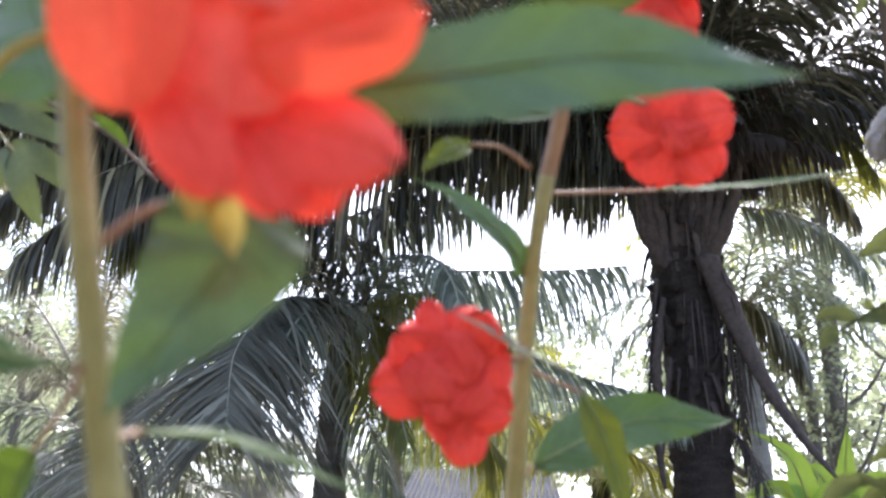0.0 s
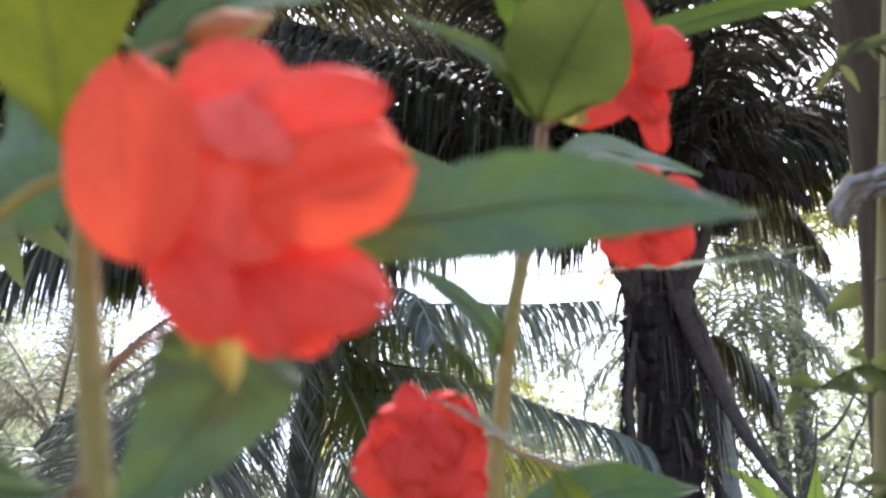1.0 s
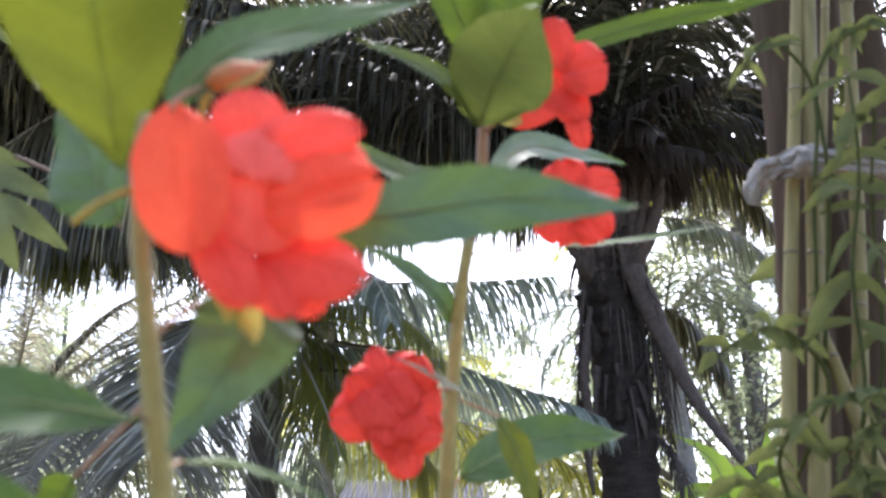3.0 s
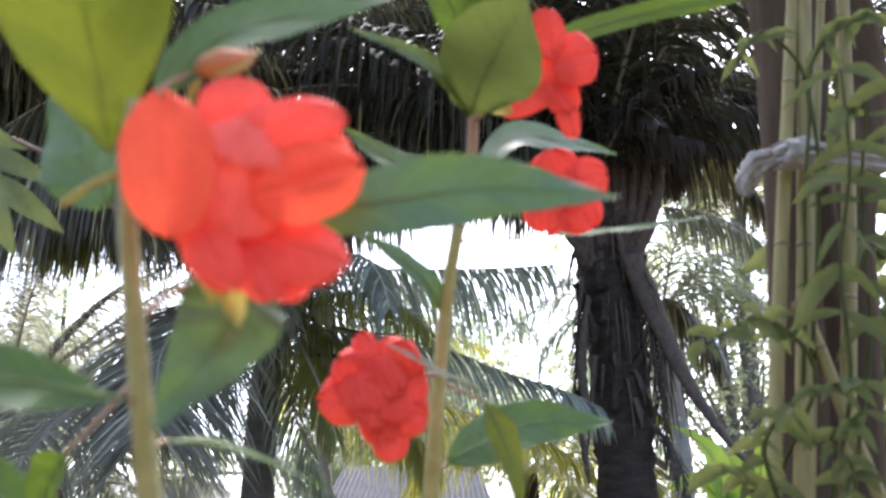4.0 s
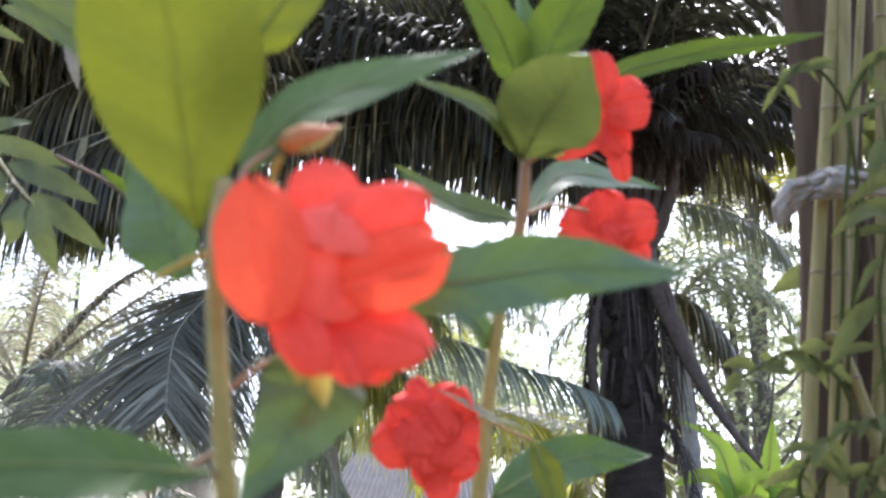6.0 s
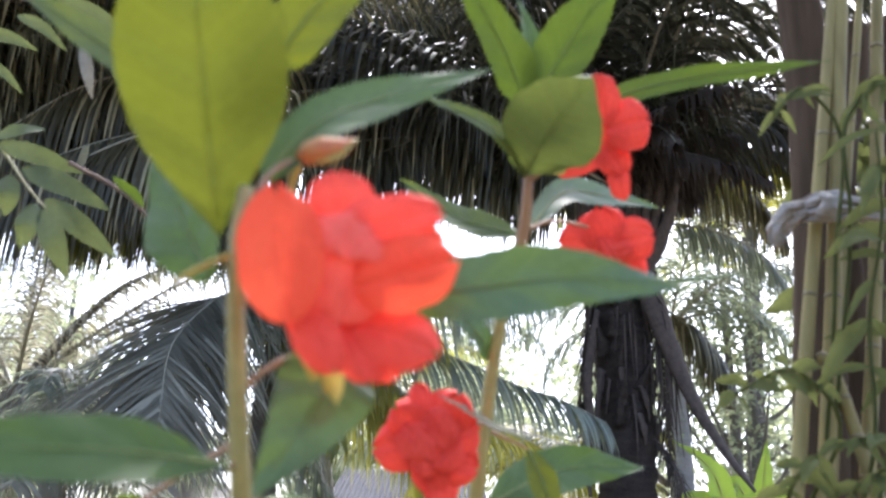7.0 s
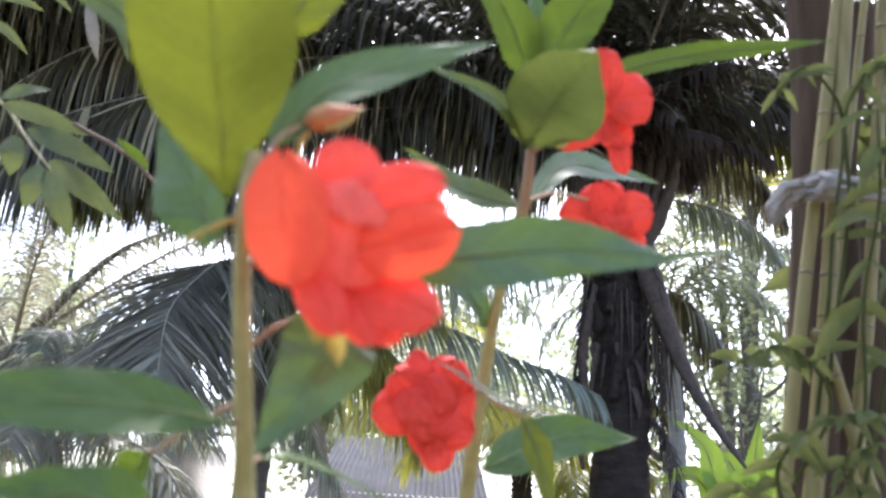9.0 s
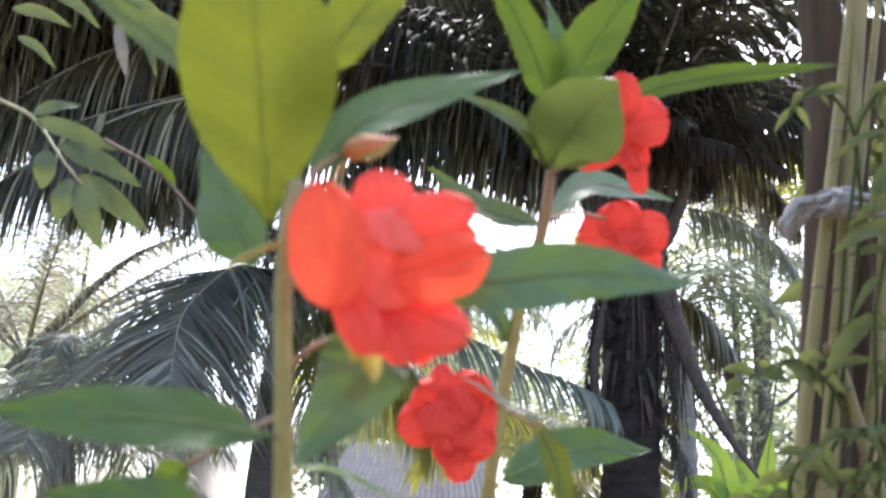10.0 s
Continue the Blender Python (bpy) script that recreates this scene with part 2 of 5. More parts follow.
def spline(pts, n):
    """Smooth line of n + 1 points through pts."""
    pts = [Vector(p) for p in pts]
    if len(pts) == 2:
        return [pts[0].lerp(pts[1], i / n) for i in range(n + 1)]
    k = len(pts)
    h = [max((pts[i + 1] - pts[i]).length, 1e-6) for i in range(k - 1)]
    slope = [(pts[i + 1] - pts[i]) / h[i] for i in range(k - 1)]
    tan = [slope[0]] + [(slope[i - 1] * h[i] + slope[i] * h[i - 1]) / (h[i - 1] + h[i]) for i in range(1, k - 1)] + [slope[-1]]
    out = []
    for i in range(n + 1):
        s = i / n * (k - 1)
        q = min(int(s), k - 2)
        t = s - q
        a, b = (1 + 2 * t) * (1 - t) ** 2, t * (1 - t) ** 2
        c, d = t * t * (3 - 2 * t), t * t * (t - 1)
        out.append(pts[q] * a + tan[q] * (h[q] * b) + pts[q + 1] * c + tan[q + 1] * (h[q] * d))
    return out


def tube(pts, radii, seg=8, n=16, rough=0.0, seed=0, flat=1.0):
    line = spline(pts, n)
    rng = random.Random(seed)
    vs, fs = [], []
    side = None
    for i, p in enumerate(line):
        t = (line[min(i + 1, n)] - line[max(i - 1, 0)]).normalized()
        if side is None:
            side = t.orthogonal().normalized()
        side = (side - t * side.dot(t)).normalized()
        up = t.cross(side)
        s = i / n * (len(radii) - 1)
        k = min(int(s), len(radii) - 2)
        r = radii[k] + (radii[k + 1] - radii[k]) * (s - k)
        for j in range(seg):
            a = 2 * math.pi * j / seg
            rr = r * (1 + rough * rng.uniform(-1, 1))
            vs.append(p + side * math.cos(a) * rr + up * math.sin(a) * rr * flat)
    for i in range(n):
        for j in range(seg):
            k = (j + 1) % seg
            fs.append((i * seg + j, i * seg + k, (i + 1) * seg + k, (i + 1) * seg + j))
    fs.append(tuple(range(seg))[::-1])
    fs.append(tuple(n * seg + j for j in range(seg)))
    return vs, fs


def blade(pts, width, face, fold=0.25, n=22, m=8, belly=0.75, serr=0.05, wave=0.06, seed=0, power=0.85):
    """A leaf blade along pts whose upper side looks towards face."""
    rng = random.Random(seed)
    line = spline(pts, n)
    vs, fs = [], []
    face = Vector(face).normalized()
    ph, ph2 = rng.uniform(0, 6), rng.uniform(0, 6)
    for i, p in enumerate(line):
        u = i / n
        t = (line[min(i + 1, n)] - line[max(i - 1, 0)]).normalized()
        s = t.cross(face).normalized()
        nn = s.cross(t).normalized()
        w = 0.5 * width * max(0.02, math.sin(math.pi * u ** belly) ** power) * (1 + 0.03 * math.sin(9 * u + ph))
        for j in range(m + 1):
            v = 2 * j / m - 1
            saw = 1 + (serr * ((i % 2) - 0.5) if abs(v) > 0.99 else 0)
            lift = fold * 1.1 * (math.sqrt(v * v + 0.06) - 0.245) * w + wave * width * v * v * math.sin(11 * u + ph + (2 if v > 0 else 0)) \
                + 0.02 * width * math.sin(24 * u - 5 * abs(v) + ph2)
            vs.append(p + s * (v * w * saw) + nn * lift)
    for i in range(n):
        for j in range(m):
            a = i * (m + 1) + j
            fs.append((a, a + 1, a + m + 2, a + m + 1))
    return vs, fs


def leaf(plant, pts, width, face, material=None, label="", stalk=None, rib=0.0005, rib_mat=None, **kw):
    """A leaf with its midrib and stalk as parts."""
    n, m = 26, 8
    ob = part("leaf", blade(pts, width, face, n=n, m=m, **kw), material or M_LEAF, plant, label)
    uv = ob.data.uv_layers.new(name="leaf")
    for lp in ob.data.loops:
        uv.data[lp.index].uv = (lp.vertex_index // (m + 1) / n, lp.vertex_index % (m + 1) / m)
    line = spline(pts, 14)
    f = Vector(face).normalized()
    part("midrib", tube([p + f * rib * 0.15 for p in line[:13]], (rib, rib * 0.8, rib * 0.3), 6, 14), rib_mat or M_MIDRIB, ob)
    if stalk:
        part("petiole", tube([V(p) for p in stalk] + [V(pts[0])], (rib * 1.5, rib * 1.1), 8, 10), M_STEM_RED, ob)
    return ob


def petal_geo(w, h, cup=0.2, ruffle=0.06, notch=0.12, seed=0, rings=10, seg=64):
    """A rounded, pointed sepal in its own plane (millimetres), facing +z, its claw at the bottom."""
    rng = random.Random(seed)
    a, b, c = (rng.uniform(0, 6) for _ in range(3))
    vs, fs = [Vector((0, 0, 0))], []
    for i in range(1, rings + 1):
        r = i / rings
        for j in range(seg):
            th = 2 * math.pi * j / seg
            out = 1 + 0.022 * math.sin(3 * th + a) + 0.014 * math.sin(8 * th + b) - notch * math.exp(-((th - math.pi / 2) / 0.22) ** 2)
            x, y = 0.5 * w * r * math.cos(th) * out, 0.5 * h * r * math.sin(th) * out
            z = cup * 0.5 * (w + h) * (r * r - 0.5) * 0.5
            z += ruffle * 0.5 * (w + h) * r ** 2.5 * (math.sin(4 * th + b) * 0.6 + math.sin(7 * th + c) * 0.4)
            z += 0.012 * w * math.sin(x * 2.2 + a) * r
            vs.append(Vector((x, y, z)))
    for j in range(seg):
        fs.append((0, 1 + j, 1 + (j + 1) % seg))
    for i in range(rings - 1):
        for j in range(seg):
            k = (j + 1) % seg
            p, q = 1 + i * seg, 1 + (i + 1) * seg
            fs.append((p + j, q + j, q + k, p + k))
    return vs, fs


def petal_blade(w, h, cup, ruffle, notch, seed, n=18, m=20):
    """A petal in its own plane (millimetres), facing +z, from its claw at -y to its notched, rolled tip at +y."""
    rng = random.Random(seed)
    a, b, c, d = (rng.uniform(0, 6) for _ in range(4))
    vs, fs = [], []
    for i in range(n + 1):
        u = i / n
        half = 0.5 * w * max(0.02, 1 - abs(2 * u - 1) ** 2.3) ** 0.46
        half *= 1 + 0.03 * math.sin(7 * u + a) + 0.025 * math.sin(16 * u + b)
        for j in range(m + 1):
            v = 2 * j / m - 1
            x = v * half
            y = (u - 0.5) * h - notch * h * math.exp(-(v / 0.3) ** 2) * u ** 6 + 0.03 * h * u ** 4 * math.sin(5 * v + c)
            z = cup * w * (v * v - 0.3) * 0.5 * (0.4 + 0.6 * u) - 0.09 * h * u ** 5 - 0.05 * h * (1 - u) ** 4
            z += ruffle * w * u * u * (0.25 + abs(v)) * (math.sin(5.5 * v + b + 3 * u) * 0.6 + math.sin(10 * v + d) * 0.4)
            z += -0.05 * w * math.exp(-(v / 0.14) ** 2) * (1 - 0.5 * u) + 0.008 * w * math.sin(24 * v + a) * u
            vs.append(Vector((x, y, z)))
    for i in range(n):
        for j in range(m):
            q = i * (m + 1) + j
            fs.append((q, q + 1, q + m + 2, q + m + 1))
    return vs, fs


def flower(plant, m, petals, label, sepals=()):
    """petals: x, y, z, width, length (mm in the flower's own plane), turn of the tip, tip, lean (degrees), cup, ruffle, material."""
    heart = part("flower", tube([m @ V((0, -0.002, -0.014)), m @ V((0, 0, -0.005))], (0.0012, 0.003), 8, 4), M_SEPAL, plant, label)
    n, k = 18, 20
    for i, (x, y, z, w, h, turn, tip, lean, cup, ruffle, kind) in enumerate(petals):
        vs, fs = petal_blade(w, h, cup, ruffle, 0.04, 5 * i + int(abs(x) * 7), n, k)
        q = m @ Matrix.Translation((x * 0.001, y * 0.001, z * 0.001)) @ pose(0, 0, 0, tip, lean, turn) @ Matrix.Scale(0.001, 4)
        ob = part("petal", ([q @ v for v in vs], fs), (M_PETAL, M_PETAL_FRONT_LIT, M_PETAL_BACKLIT, M_PETAL_SHADED)[kind], heart, ("", "inner petal, front light put into its pale salmon", "broad orange-red outer petal, backlight put into its colour", "")[kind])
        uv = ob.data.uv_layers.new(name="petal")
        for lp in ob.data.loops:
            uv.data[lp.index].uv = (lp.vertex_index // (k + 1) / n, lp.vertex_index % (k + 1) / k)
    for x, y, z, w, h, turn, tip, lean in sepals:
        vs, fs = petal_geo(w, h, 0.5, 0.02, -0.25, seed=3, rings=5, seg=20)
        q = m @ Matrix.Translation((x * 0.001, y * 0.001, z * 0.001)) @ pose(0, 0, 0, tip, lean, turn) @ Matrix.Scale(0.001, 4)
        part("sepal", ([q @ v for v in vs], fs), M_SEPAL, heart, "yellow-green pointed sepal")
    return heart


def frond_line(palm, pts, leaflet, pairs=90, hang=0.8, mat=None, width=0.024, seed=0, thick=0.02, label="", start=0.05, jit=0.1, spread=0.75, ahead=0.5, lift=0.25, ends=0.5, rib_mat=None):
    """A feather palm frond along pts: a tapering midrib with two rows of narrow leaflets, which hang by their weight."""
    rng = random.Random(seed)
    rib = part("frond", tube(pts, (thick, thick * 0.7, thick * 0.45, thick * 0.15), 6, 24, flat=0.7), rib_mat or M_RACHIS, palm, label)
    vs, fs = [], []
    line = spline(pts, pairs)
    for i in range(int(pairs * start), pairs):
        u = i / pairs
        t = (line[min(i + 1, pairs)] - line[max(i - 1, 0)]).normalized()
        flatside = t.cross(Vector((0, 0, 1)))
        flatside = flatside.normalized() if flatside.length > 0.05 else Vector((1, 0, 0))
        env = leaflet * (0.55 + 0.6 * math.sin(math.pi * min(1, 0.12 + 0.85 * u))) * (1.0 - 0.7 * ends * u)
        for sd in (-1, 1):
            if rng.random() < 0.05:
                continue
            L = env * rng.uniform(0.8, 1.1)
            dirn = (flatside * sd * spread + t * ahead * (1 + u) + Vector((0, 0, lift)) + Vector((rng.uniform(-jit, jit), rng.uniform(-jit, jit), rng.uniform(-jit, jit) * 0.7))).normalized()
            q = line[i].copy() + t * rng.uniform(-0.01, 0.01)
            hg = hang * rng.uniform(0.75, 1.3)
            seg = 4
            o = len(vs)
            for k in range(seg + 1):
                w = width * (1 - (k / seg) ** 1.6 * 0.93) * (0.75 if k == 0 else 1)
                cr = dirn.cross(t).cross(dirn)
                cr = cr.normalized() if cr.length > 1e-4 else flatside
                vs.extend([q - cr * w * 0.5, q + cr * w * 0.5])
                dirn = (dirn + Vector((0, 0, -1)) * hg * (0.35 + 0.3 * k)).normalized()
                q = q + dirn * L / seg
            for k in range(seg):
                a = o + 2 * k
                fs.append((a, a + 1, a + 3, a + 2))
    part("foliage", (vs, fs), mat or M_FROND, rib, smooth=False, kind="stuff")
    return rib


def frond(palm, base, heading, rise, length, droop, leaflet=0.75, pairs=60, hang=0.6, mat=None, width=0.035, seed=0, thick=0.03, label="", start=0.12, jit=0.22, rib_mat=None):
    """A frond that leaves base by heading and rise and bends down by droop degrees."""
    pts = []
    p, e = Vector(base), radians(rise)
    n = 24
    for i in range(n + 1):
        pts.append(p.copy())
        a = radians(heading) + 0.15 * math.sin(i / n * 2 + seed) * 0.6
        p = p + Vector((math.sin(a) * math.cos(e), math.cos(a) * math.cos(e), math.sin(e))) * (length / n)
        e -= radians(droop) / n * (0.5 + i / n)
    return frond_line(palm, pts, leaflet, pairs, hang, mat, width, seed, thick, label, start, jit, rib_mat=rib_mat)


def palm_trunk(pts, r0, r1, rings, seed=0, rag=0.03, ring=0.05):
    """A ringed palm trunk, swollen at the foot."""
    n = rings * 3
    line = spline(pts, n)
    vs, fs, seg = [], [], 18
    rng = random.Random(seed)
    for i, p in enumerate(line):
        u = i / n
        r = r0 + (r1 - r0) * u + 0.35 * r0 * math.exp(-u * 12)
        r *= (1.0, 1 + ring, 1 - 0.6 * ring)[i % 3] * rng.uniform(0.98, 1.02)
        for j in range(seg):
            a = 2 * math.pi * j / seg
            rr = r * (1 + rag * rng.uniform(-1, 1))
            vs.append(p + Vector((math.cos(a) * rr, math.sin(a) * rr, rng.uniform(-0.01, 0.01))))
    for i in range(n):
        for j in range(seg):
            k = (j + 1) % seg
            fs.append((i * seg + j, i * seg + k, (i + 1) * seg + k, (i + 1) * seg + j))
    fs.append(tuple(n * seg + j for j in range(seg)))
    return vs, fs


def crown_leaves(centre, size, count, leaf_len, seed, gap=0.4):
    """Leaf clumps in an uneven crown."""
    rng = random.Random(seed)
    vs, fs = [], []
    clumps = [(Vector((rng.gauss(0, 0.42), rng.gauss(0, 0.42), rng.gauss(0, 0.42))), rng.uniform(0.1, 0.26)) for _ in range(max(8, count // 90))]
    for _ in range(count):
        c, r = rng.choice(clumps)
        p = c + Vector((rng.gauss(0, r), rng.gauss(0, r), rng.gauss(0, r)))
        p = Vector(centre) + Vector((p.x * size[0], p.y * size[1], p.z * size[2]))
        d = Vector((rng.uniform(-1, 1), rng.uniform(-1, 1), rng.uniform(-1, 0.3))).normalized()
        s = d.cross(Vector((rng.uniform(-1, 1), rng.uniform(-1, 1), rng.uniform(-1, 1)))).normalized()
        L = leaf_len * rng.uniform(0.6, 1.3)
        o = len(vs)
        vs.extend([p, p + d * L * 0.45 + s * L * 0.26, p + d * L, p + d * L * 0.45 - s * L * 0.26])
        fs.append((o, o + 1, o + 2, o + 3))
    return vs, fs


def facing(up, side=0):
    """A direction towards the open side of the bed, tipped up and aside by degrees."""
    a, b = radians(up - 20), radians(side)
    return (math.sin(b) * math.cos(a), -math.cos(b) * math.cos(a), math.sin(a))


FACE = (0, -0.94, -0.34)  # towards the open side, from which the plants are seen

# ---- ground
def ground_sheet():
    vs, fs, n = [], [], 60
    for i in range(n + 1):
        for j in range(n + 1):
            x, y = ((2 * i / n - 1) ** 3) * 400, ((2 * j / n - 1) ** 3) * 400
            vs.append(Vector((x, y, 0.06 * noise.noise(Vector((x * 0.4, y * 0.4, 0))) if abs(x) + abs(y) > 1.5 else 0.0)))
    for i in range(n):
        for j in range(n):
            a = i * (n + 1) + j
            fs.append((a, a + n + 1, a + n + 2, a + 1))
    return vs, fs


tagged(part("ground", ground_sheet(), M_GROUND), "bare brown earth of a shaded yard", "ground", kind="structure")

# ---- balsam plant with the large flower
b1 = (-0.0544, 0.1986, 0.7156)
plant = thing("balsam_plant", (b1[0] + 0.004, b1[1] + 0.01, 0), "red-flowered garden balsam with lance-shaped green leaves growing from earth", "plant", "balsam plants")
part("stem", tube([(b1[0] + 0.004, b1[1] + 0.01, -0.02), (b1[0] + 0.002, b1[1] + 0.006, 0.35), b1, (-0.0556, 0.1895, 0.7349), (-0.0568, 0.1823, 0.7519), (-0.0578, 0.1768, 0.7669), (-0.0579, 0.173, 0.7802), (-0.0571, 0.1719, 0.7892)],
                  (0.0045, 0.003, 0.0024, 0.0021, 0.002, 0.0019, 0.0017), 12, 60, 0.03), M_STEM, plant, "pale yellow-green juicy stem")
leaf(plant, [(-0.063, 0.178, 0.78), (-0.065, 0.168, 0.796), (-0.066, 0.157, 0.81), (-0.068, 0.148, 0.825), (-0.071, 0.14, 0.846)], 0.0365, facing(8, 6), M_LEAF_YOUNG, "large bright yellow-green young leaf", fold=0.1, seed=2, belly=1.08, power=0.9, rib=0.00025, wave=0.03, serr=0.02)
leaf(plant, [(-0.058, 0.184, 0.826), (-0.047, 0.178, 0.84), (-0.029, 0.17, 0.858)], 0.017, facing(20, 8), M_LEAF_YOUNG, "bright yellow-green young leaf", stalk=[(-0.0585, 0.1756, 0.7907), (-0.0612, 0.1803, 0.8027)], fold=0.15, seed=8)
leaf(plant, [(-0.055, 0.1759, 0.7927), (-0.0464, 0.1817, 0.8088), (-0.0304, 0.1983, 0.8276), (-0.0014, 0.2243, 0.8528)], 0.0125, facing(8), M_LEAF, fold=0.14, seed=3, belly=0.8)
leaf(plant, [(-0.0286, 0.1815, 0.7687), (-0.0075, 0.1815, 0.7715), (0.014, 0.1851, 0.7762), (0.0444, 0.1959, 0.7788)], 0.0165, facing(14), M_LEAF_GLOSSY, "long dark green leaf with a toothed edge", stalk=[(-0.0576, 0.1785, 0.7651), (-0.0438, 0.1821, 0.767)], fold=0.1, seed=4, belly=0.85)
leaf(plant, [(-0.086, 0.2, 0.826), (-0.102, 0.2, 0.838), (-0.116, 0.2, 0.847), (-0.134, 0.2, 0.859)], 0.0095, facing(12, 10), M_LEAF_OLIVE, stalk=[(-0.0575, 0.1765, 0.785), (-0.07, 0.19, 0.81)], fold=0.2, seed=26)
leaf(plant, [(-0.067, 0.19, 0.774), (-0.078, 0.198, 0.792), (-0.09, 0.21, 0.814)], 0.0205, facing(15, -15), M_LEAF, fold=0.2, seed=5)
leaf(plant, [(-0.0355, 0.192, 0.7572), (-0.0401, 0.1889, 0.7453), (-0.0508, 0.1845, 0.7251)], 0.0215, facing(20, 8), M_LEAF_SPOT, "drooping green leaf with a brown spot", stalk=[(-0.0567, 0.1854, 0.7462), (-0.0512, 0.1863, 0.7524), (-0.0426, 0.1909, 0.7574)], fold=0.2, seed=6, belly=0.62)
leaf(plant, [(-0.0569, 0.1865, 0.7315), (-0.0706, 0.1654, 0.7309), (-0.1019, 0.1392, 0.7268)], 0.0135, facing(30), M_LEAF, stalk=[(-0.056, 0.1905, 0.7322)], fold=0.15, seed=7, belly=1.3)
leaf(plant, [(-0.0672, 0.1722, 0.7092), (-0.0744, 0.1604, 0.7126), (-0.0932, 0.1494, 0.7134)], 0.013, facing(30), M_LEAF, stalk=[(-0.0545, 0.2016, 0.7047)], fold=0.1, seed=9)
leaf(plant, [(-0.0531, 0.2034, 0.7259), (-0.0444, 0.2242, 0.7273), (-0.0233, 0.2429, 0.7198)], 0.005, facing(65), M_LEAF, stalk=[(-0.0549, 0.1948, 0.7231)], fold=0.3, seed=10)
leaf(plant, [(-0.092, 0.25, 0.729), (-0.097, 0.255, 0.722), (-0.101, 0.26, 0.709)], 0.014, facing(20, -20), M_LEAF_FRESH, stalk=[(-0.0562, 0.1897, 0.7372), (-0.072, 0.22, 0.735)], fold=0.4, seed=24)
part("pedicel", tube([(-0.0575, 0.1739, 0.7749), (-0.0643, 0.1731, 0.7713), (-0.0711, 0.1772, 0.7685)], (0.0009, 0.0007, 0.0008), 8, 12), M_SEPAL, plant, "bare pale flower stalk")
part("pedicel", tube([(-0.0559, 0.1724, 0.7847), (-0.0529, 0.1753, 0.7943), (-0.0489, 0.1796, 0.8001)], (0.0007, 0.0006), 8, 12), M_STEM_RED, plant)
part("pedicel", tube([(-0.0573, 0.1751, 0.7774), (-0.0483, 0.1795, 0.7858), (-0.037, 0.1788, 0.779)], (0.0008, 0.0007), 8, 12), M_STEM_RED, plant)
bud = part("flower_bud", tube([(-0.0488, 0.1807, 0.8), (-0.0459, 0.1801, 0.8017), (-0.0426, 0.1806, 0.8031), (-0.0385, 0.1812, 0.8045), (-0.0353, 0.1815, 0.8067)], (0.0008, 0.0028, 0.0034, 0.0024, 0.0003), 12, 20), M_BUD, plant, "closed orange flower bud")
part("spur", tube([(-0.0477, 0.18, 0.7989), (-0.0491, 0.1817, 0.7943), (-0.0481, 0.1832, 0.7901)], (0.0012, 0.0007, 0.0004), 8, 10), M_SEPAL, bud)
part("sepal", tube([(-0.0439, 0.1793, 0.7995), (-0.0404, 0.1795, 0.8004), (-0.0347, 0.1805, 0.8064)], (0.0008, 0.0018, 0.0003), 8, 10, flat=0.5), M_SEPAL, bud)

F1 = look((-0.0342, 0.1693, 0.77), (-0.0654, 0.3238, 0.8338))
flower(plant, F1, [
    (-13.6, 3.0, 5.4, 17.5, 28.5, 13, -14, -8, -0.16, 0.012, 2),
    (-5.0, -12.2, 5.0, 10, 19, -150, 18, -10, -0.3, 0.02, 0),
    (-2.2, 14.8, -1.0, 14, 13, 10, -14, 0, -0.2, 0.05, 0),
    (8.2, 11.8, 2.6, 12, 23, -72, -6, -14, -0.3, 0.04, 0),
    (12.2, 1.6, 5.6, 16, 22, -68, 0, -12, -0.24, 0.025, 2),
    (13.4, 7.0, 2.4, 12, 15, -78, 0, -18, -0.25, 0.04, 2),
    (10.2, -11.4, 3.4, 13.5, 22, -110, 22, -16, -0.3, 0.04, 0),
    (5.2, -15.0, 2.6, 11, 15, -162, 28, -4, -0.35, 0.04, 0),
    (9.4, -15.4, 1.4, 11, 14, -150, 8, -10, -0.3, 0.05, 0),
    (1.4, -0.8, 3.6, 17, 19, -10, -4, 3, -0.14, 0.03, 1),
    (0.4, 8.0, 4.2, 17, 10, -10, -24, 0, -0.34, 0.08, 1),
    (1, 0, -4.0, 20, 22, 0, -6, 0, 0.05, 0.02, 0),
    (-6.0, 4.8, -2.4, 5, 19, 8, 0, 0, 0.1, 0.02, 0),
], "large double red balsam flower with ruffled petals", [(0, -21.5, -1, 5, 11, 195, 10, 0), (-3, -18, -3, 7, 10, 170, 10, 0)])

# ---- second balsam plant behind it
b2 = (0.003, 0.3621, 0.7285)
plant2 = thing("balsam_plant", (b2[0] - 0.003, b2[1] + 0.01, 0), "tall red-flowered garden balsam with reddish upper stem", "plant", "balsam plants")
part("stem", tube([(b2[0] - 0.003, b2[1] + 0.01, -0.02), (b2[0] - 0.002, b2[1] + 0.006, 0.35), b2, (0.0061, 0.3422, 0.7714), (0.0107, 0.3241, 0.8094), (0.0126, 0.3201, 0.8189)],
                  (0.005, 0.0036, 0.003, 0.0027, 0.0025, 0.0025), 12, 60, 0.03), M_STEM, plant2, "pale green juicy stem")
part("stem_top", tube([(0.0124, 0.3206, 0.8178), (0.0168, 0.3117, 0.8377), (0.0177, 0.305, 0.8561), (0.0175, 0.2992, 0.8868)], (0.0024, 0.0023, 0.0019, 0.0014), 12, 30, 0.03), M_STEM_RED, plant2, "reddish upper stem")
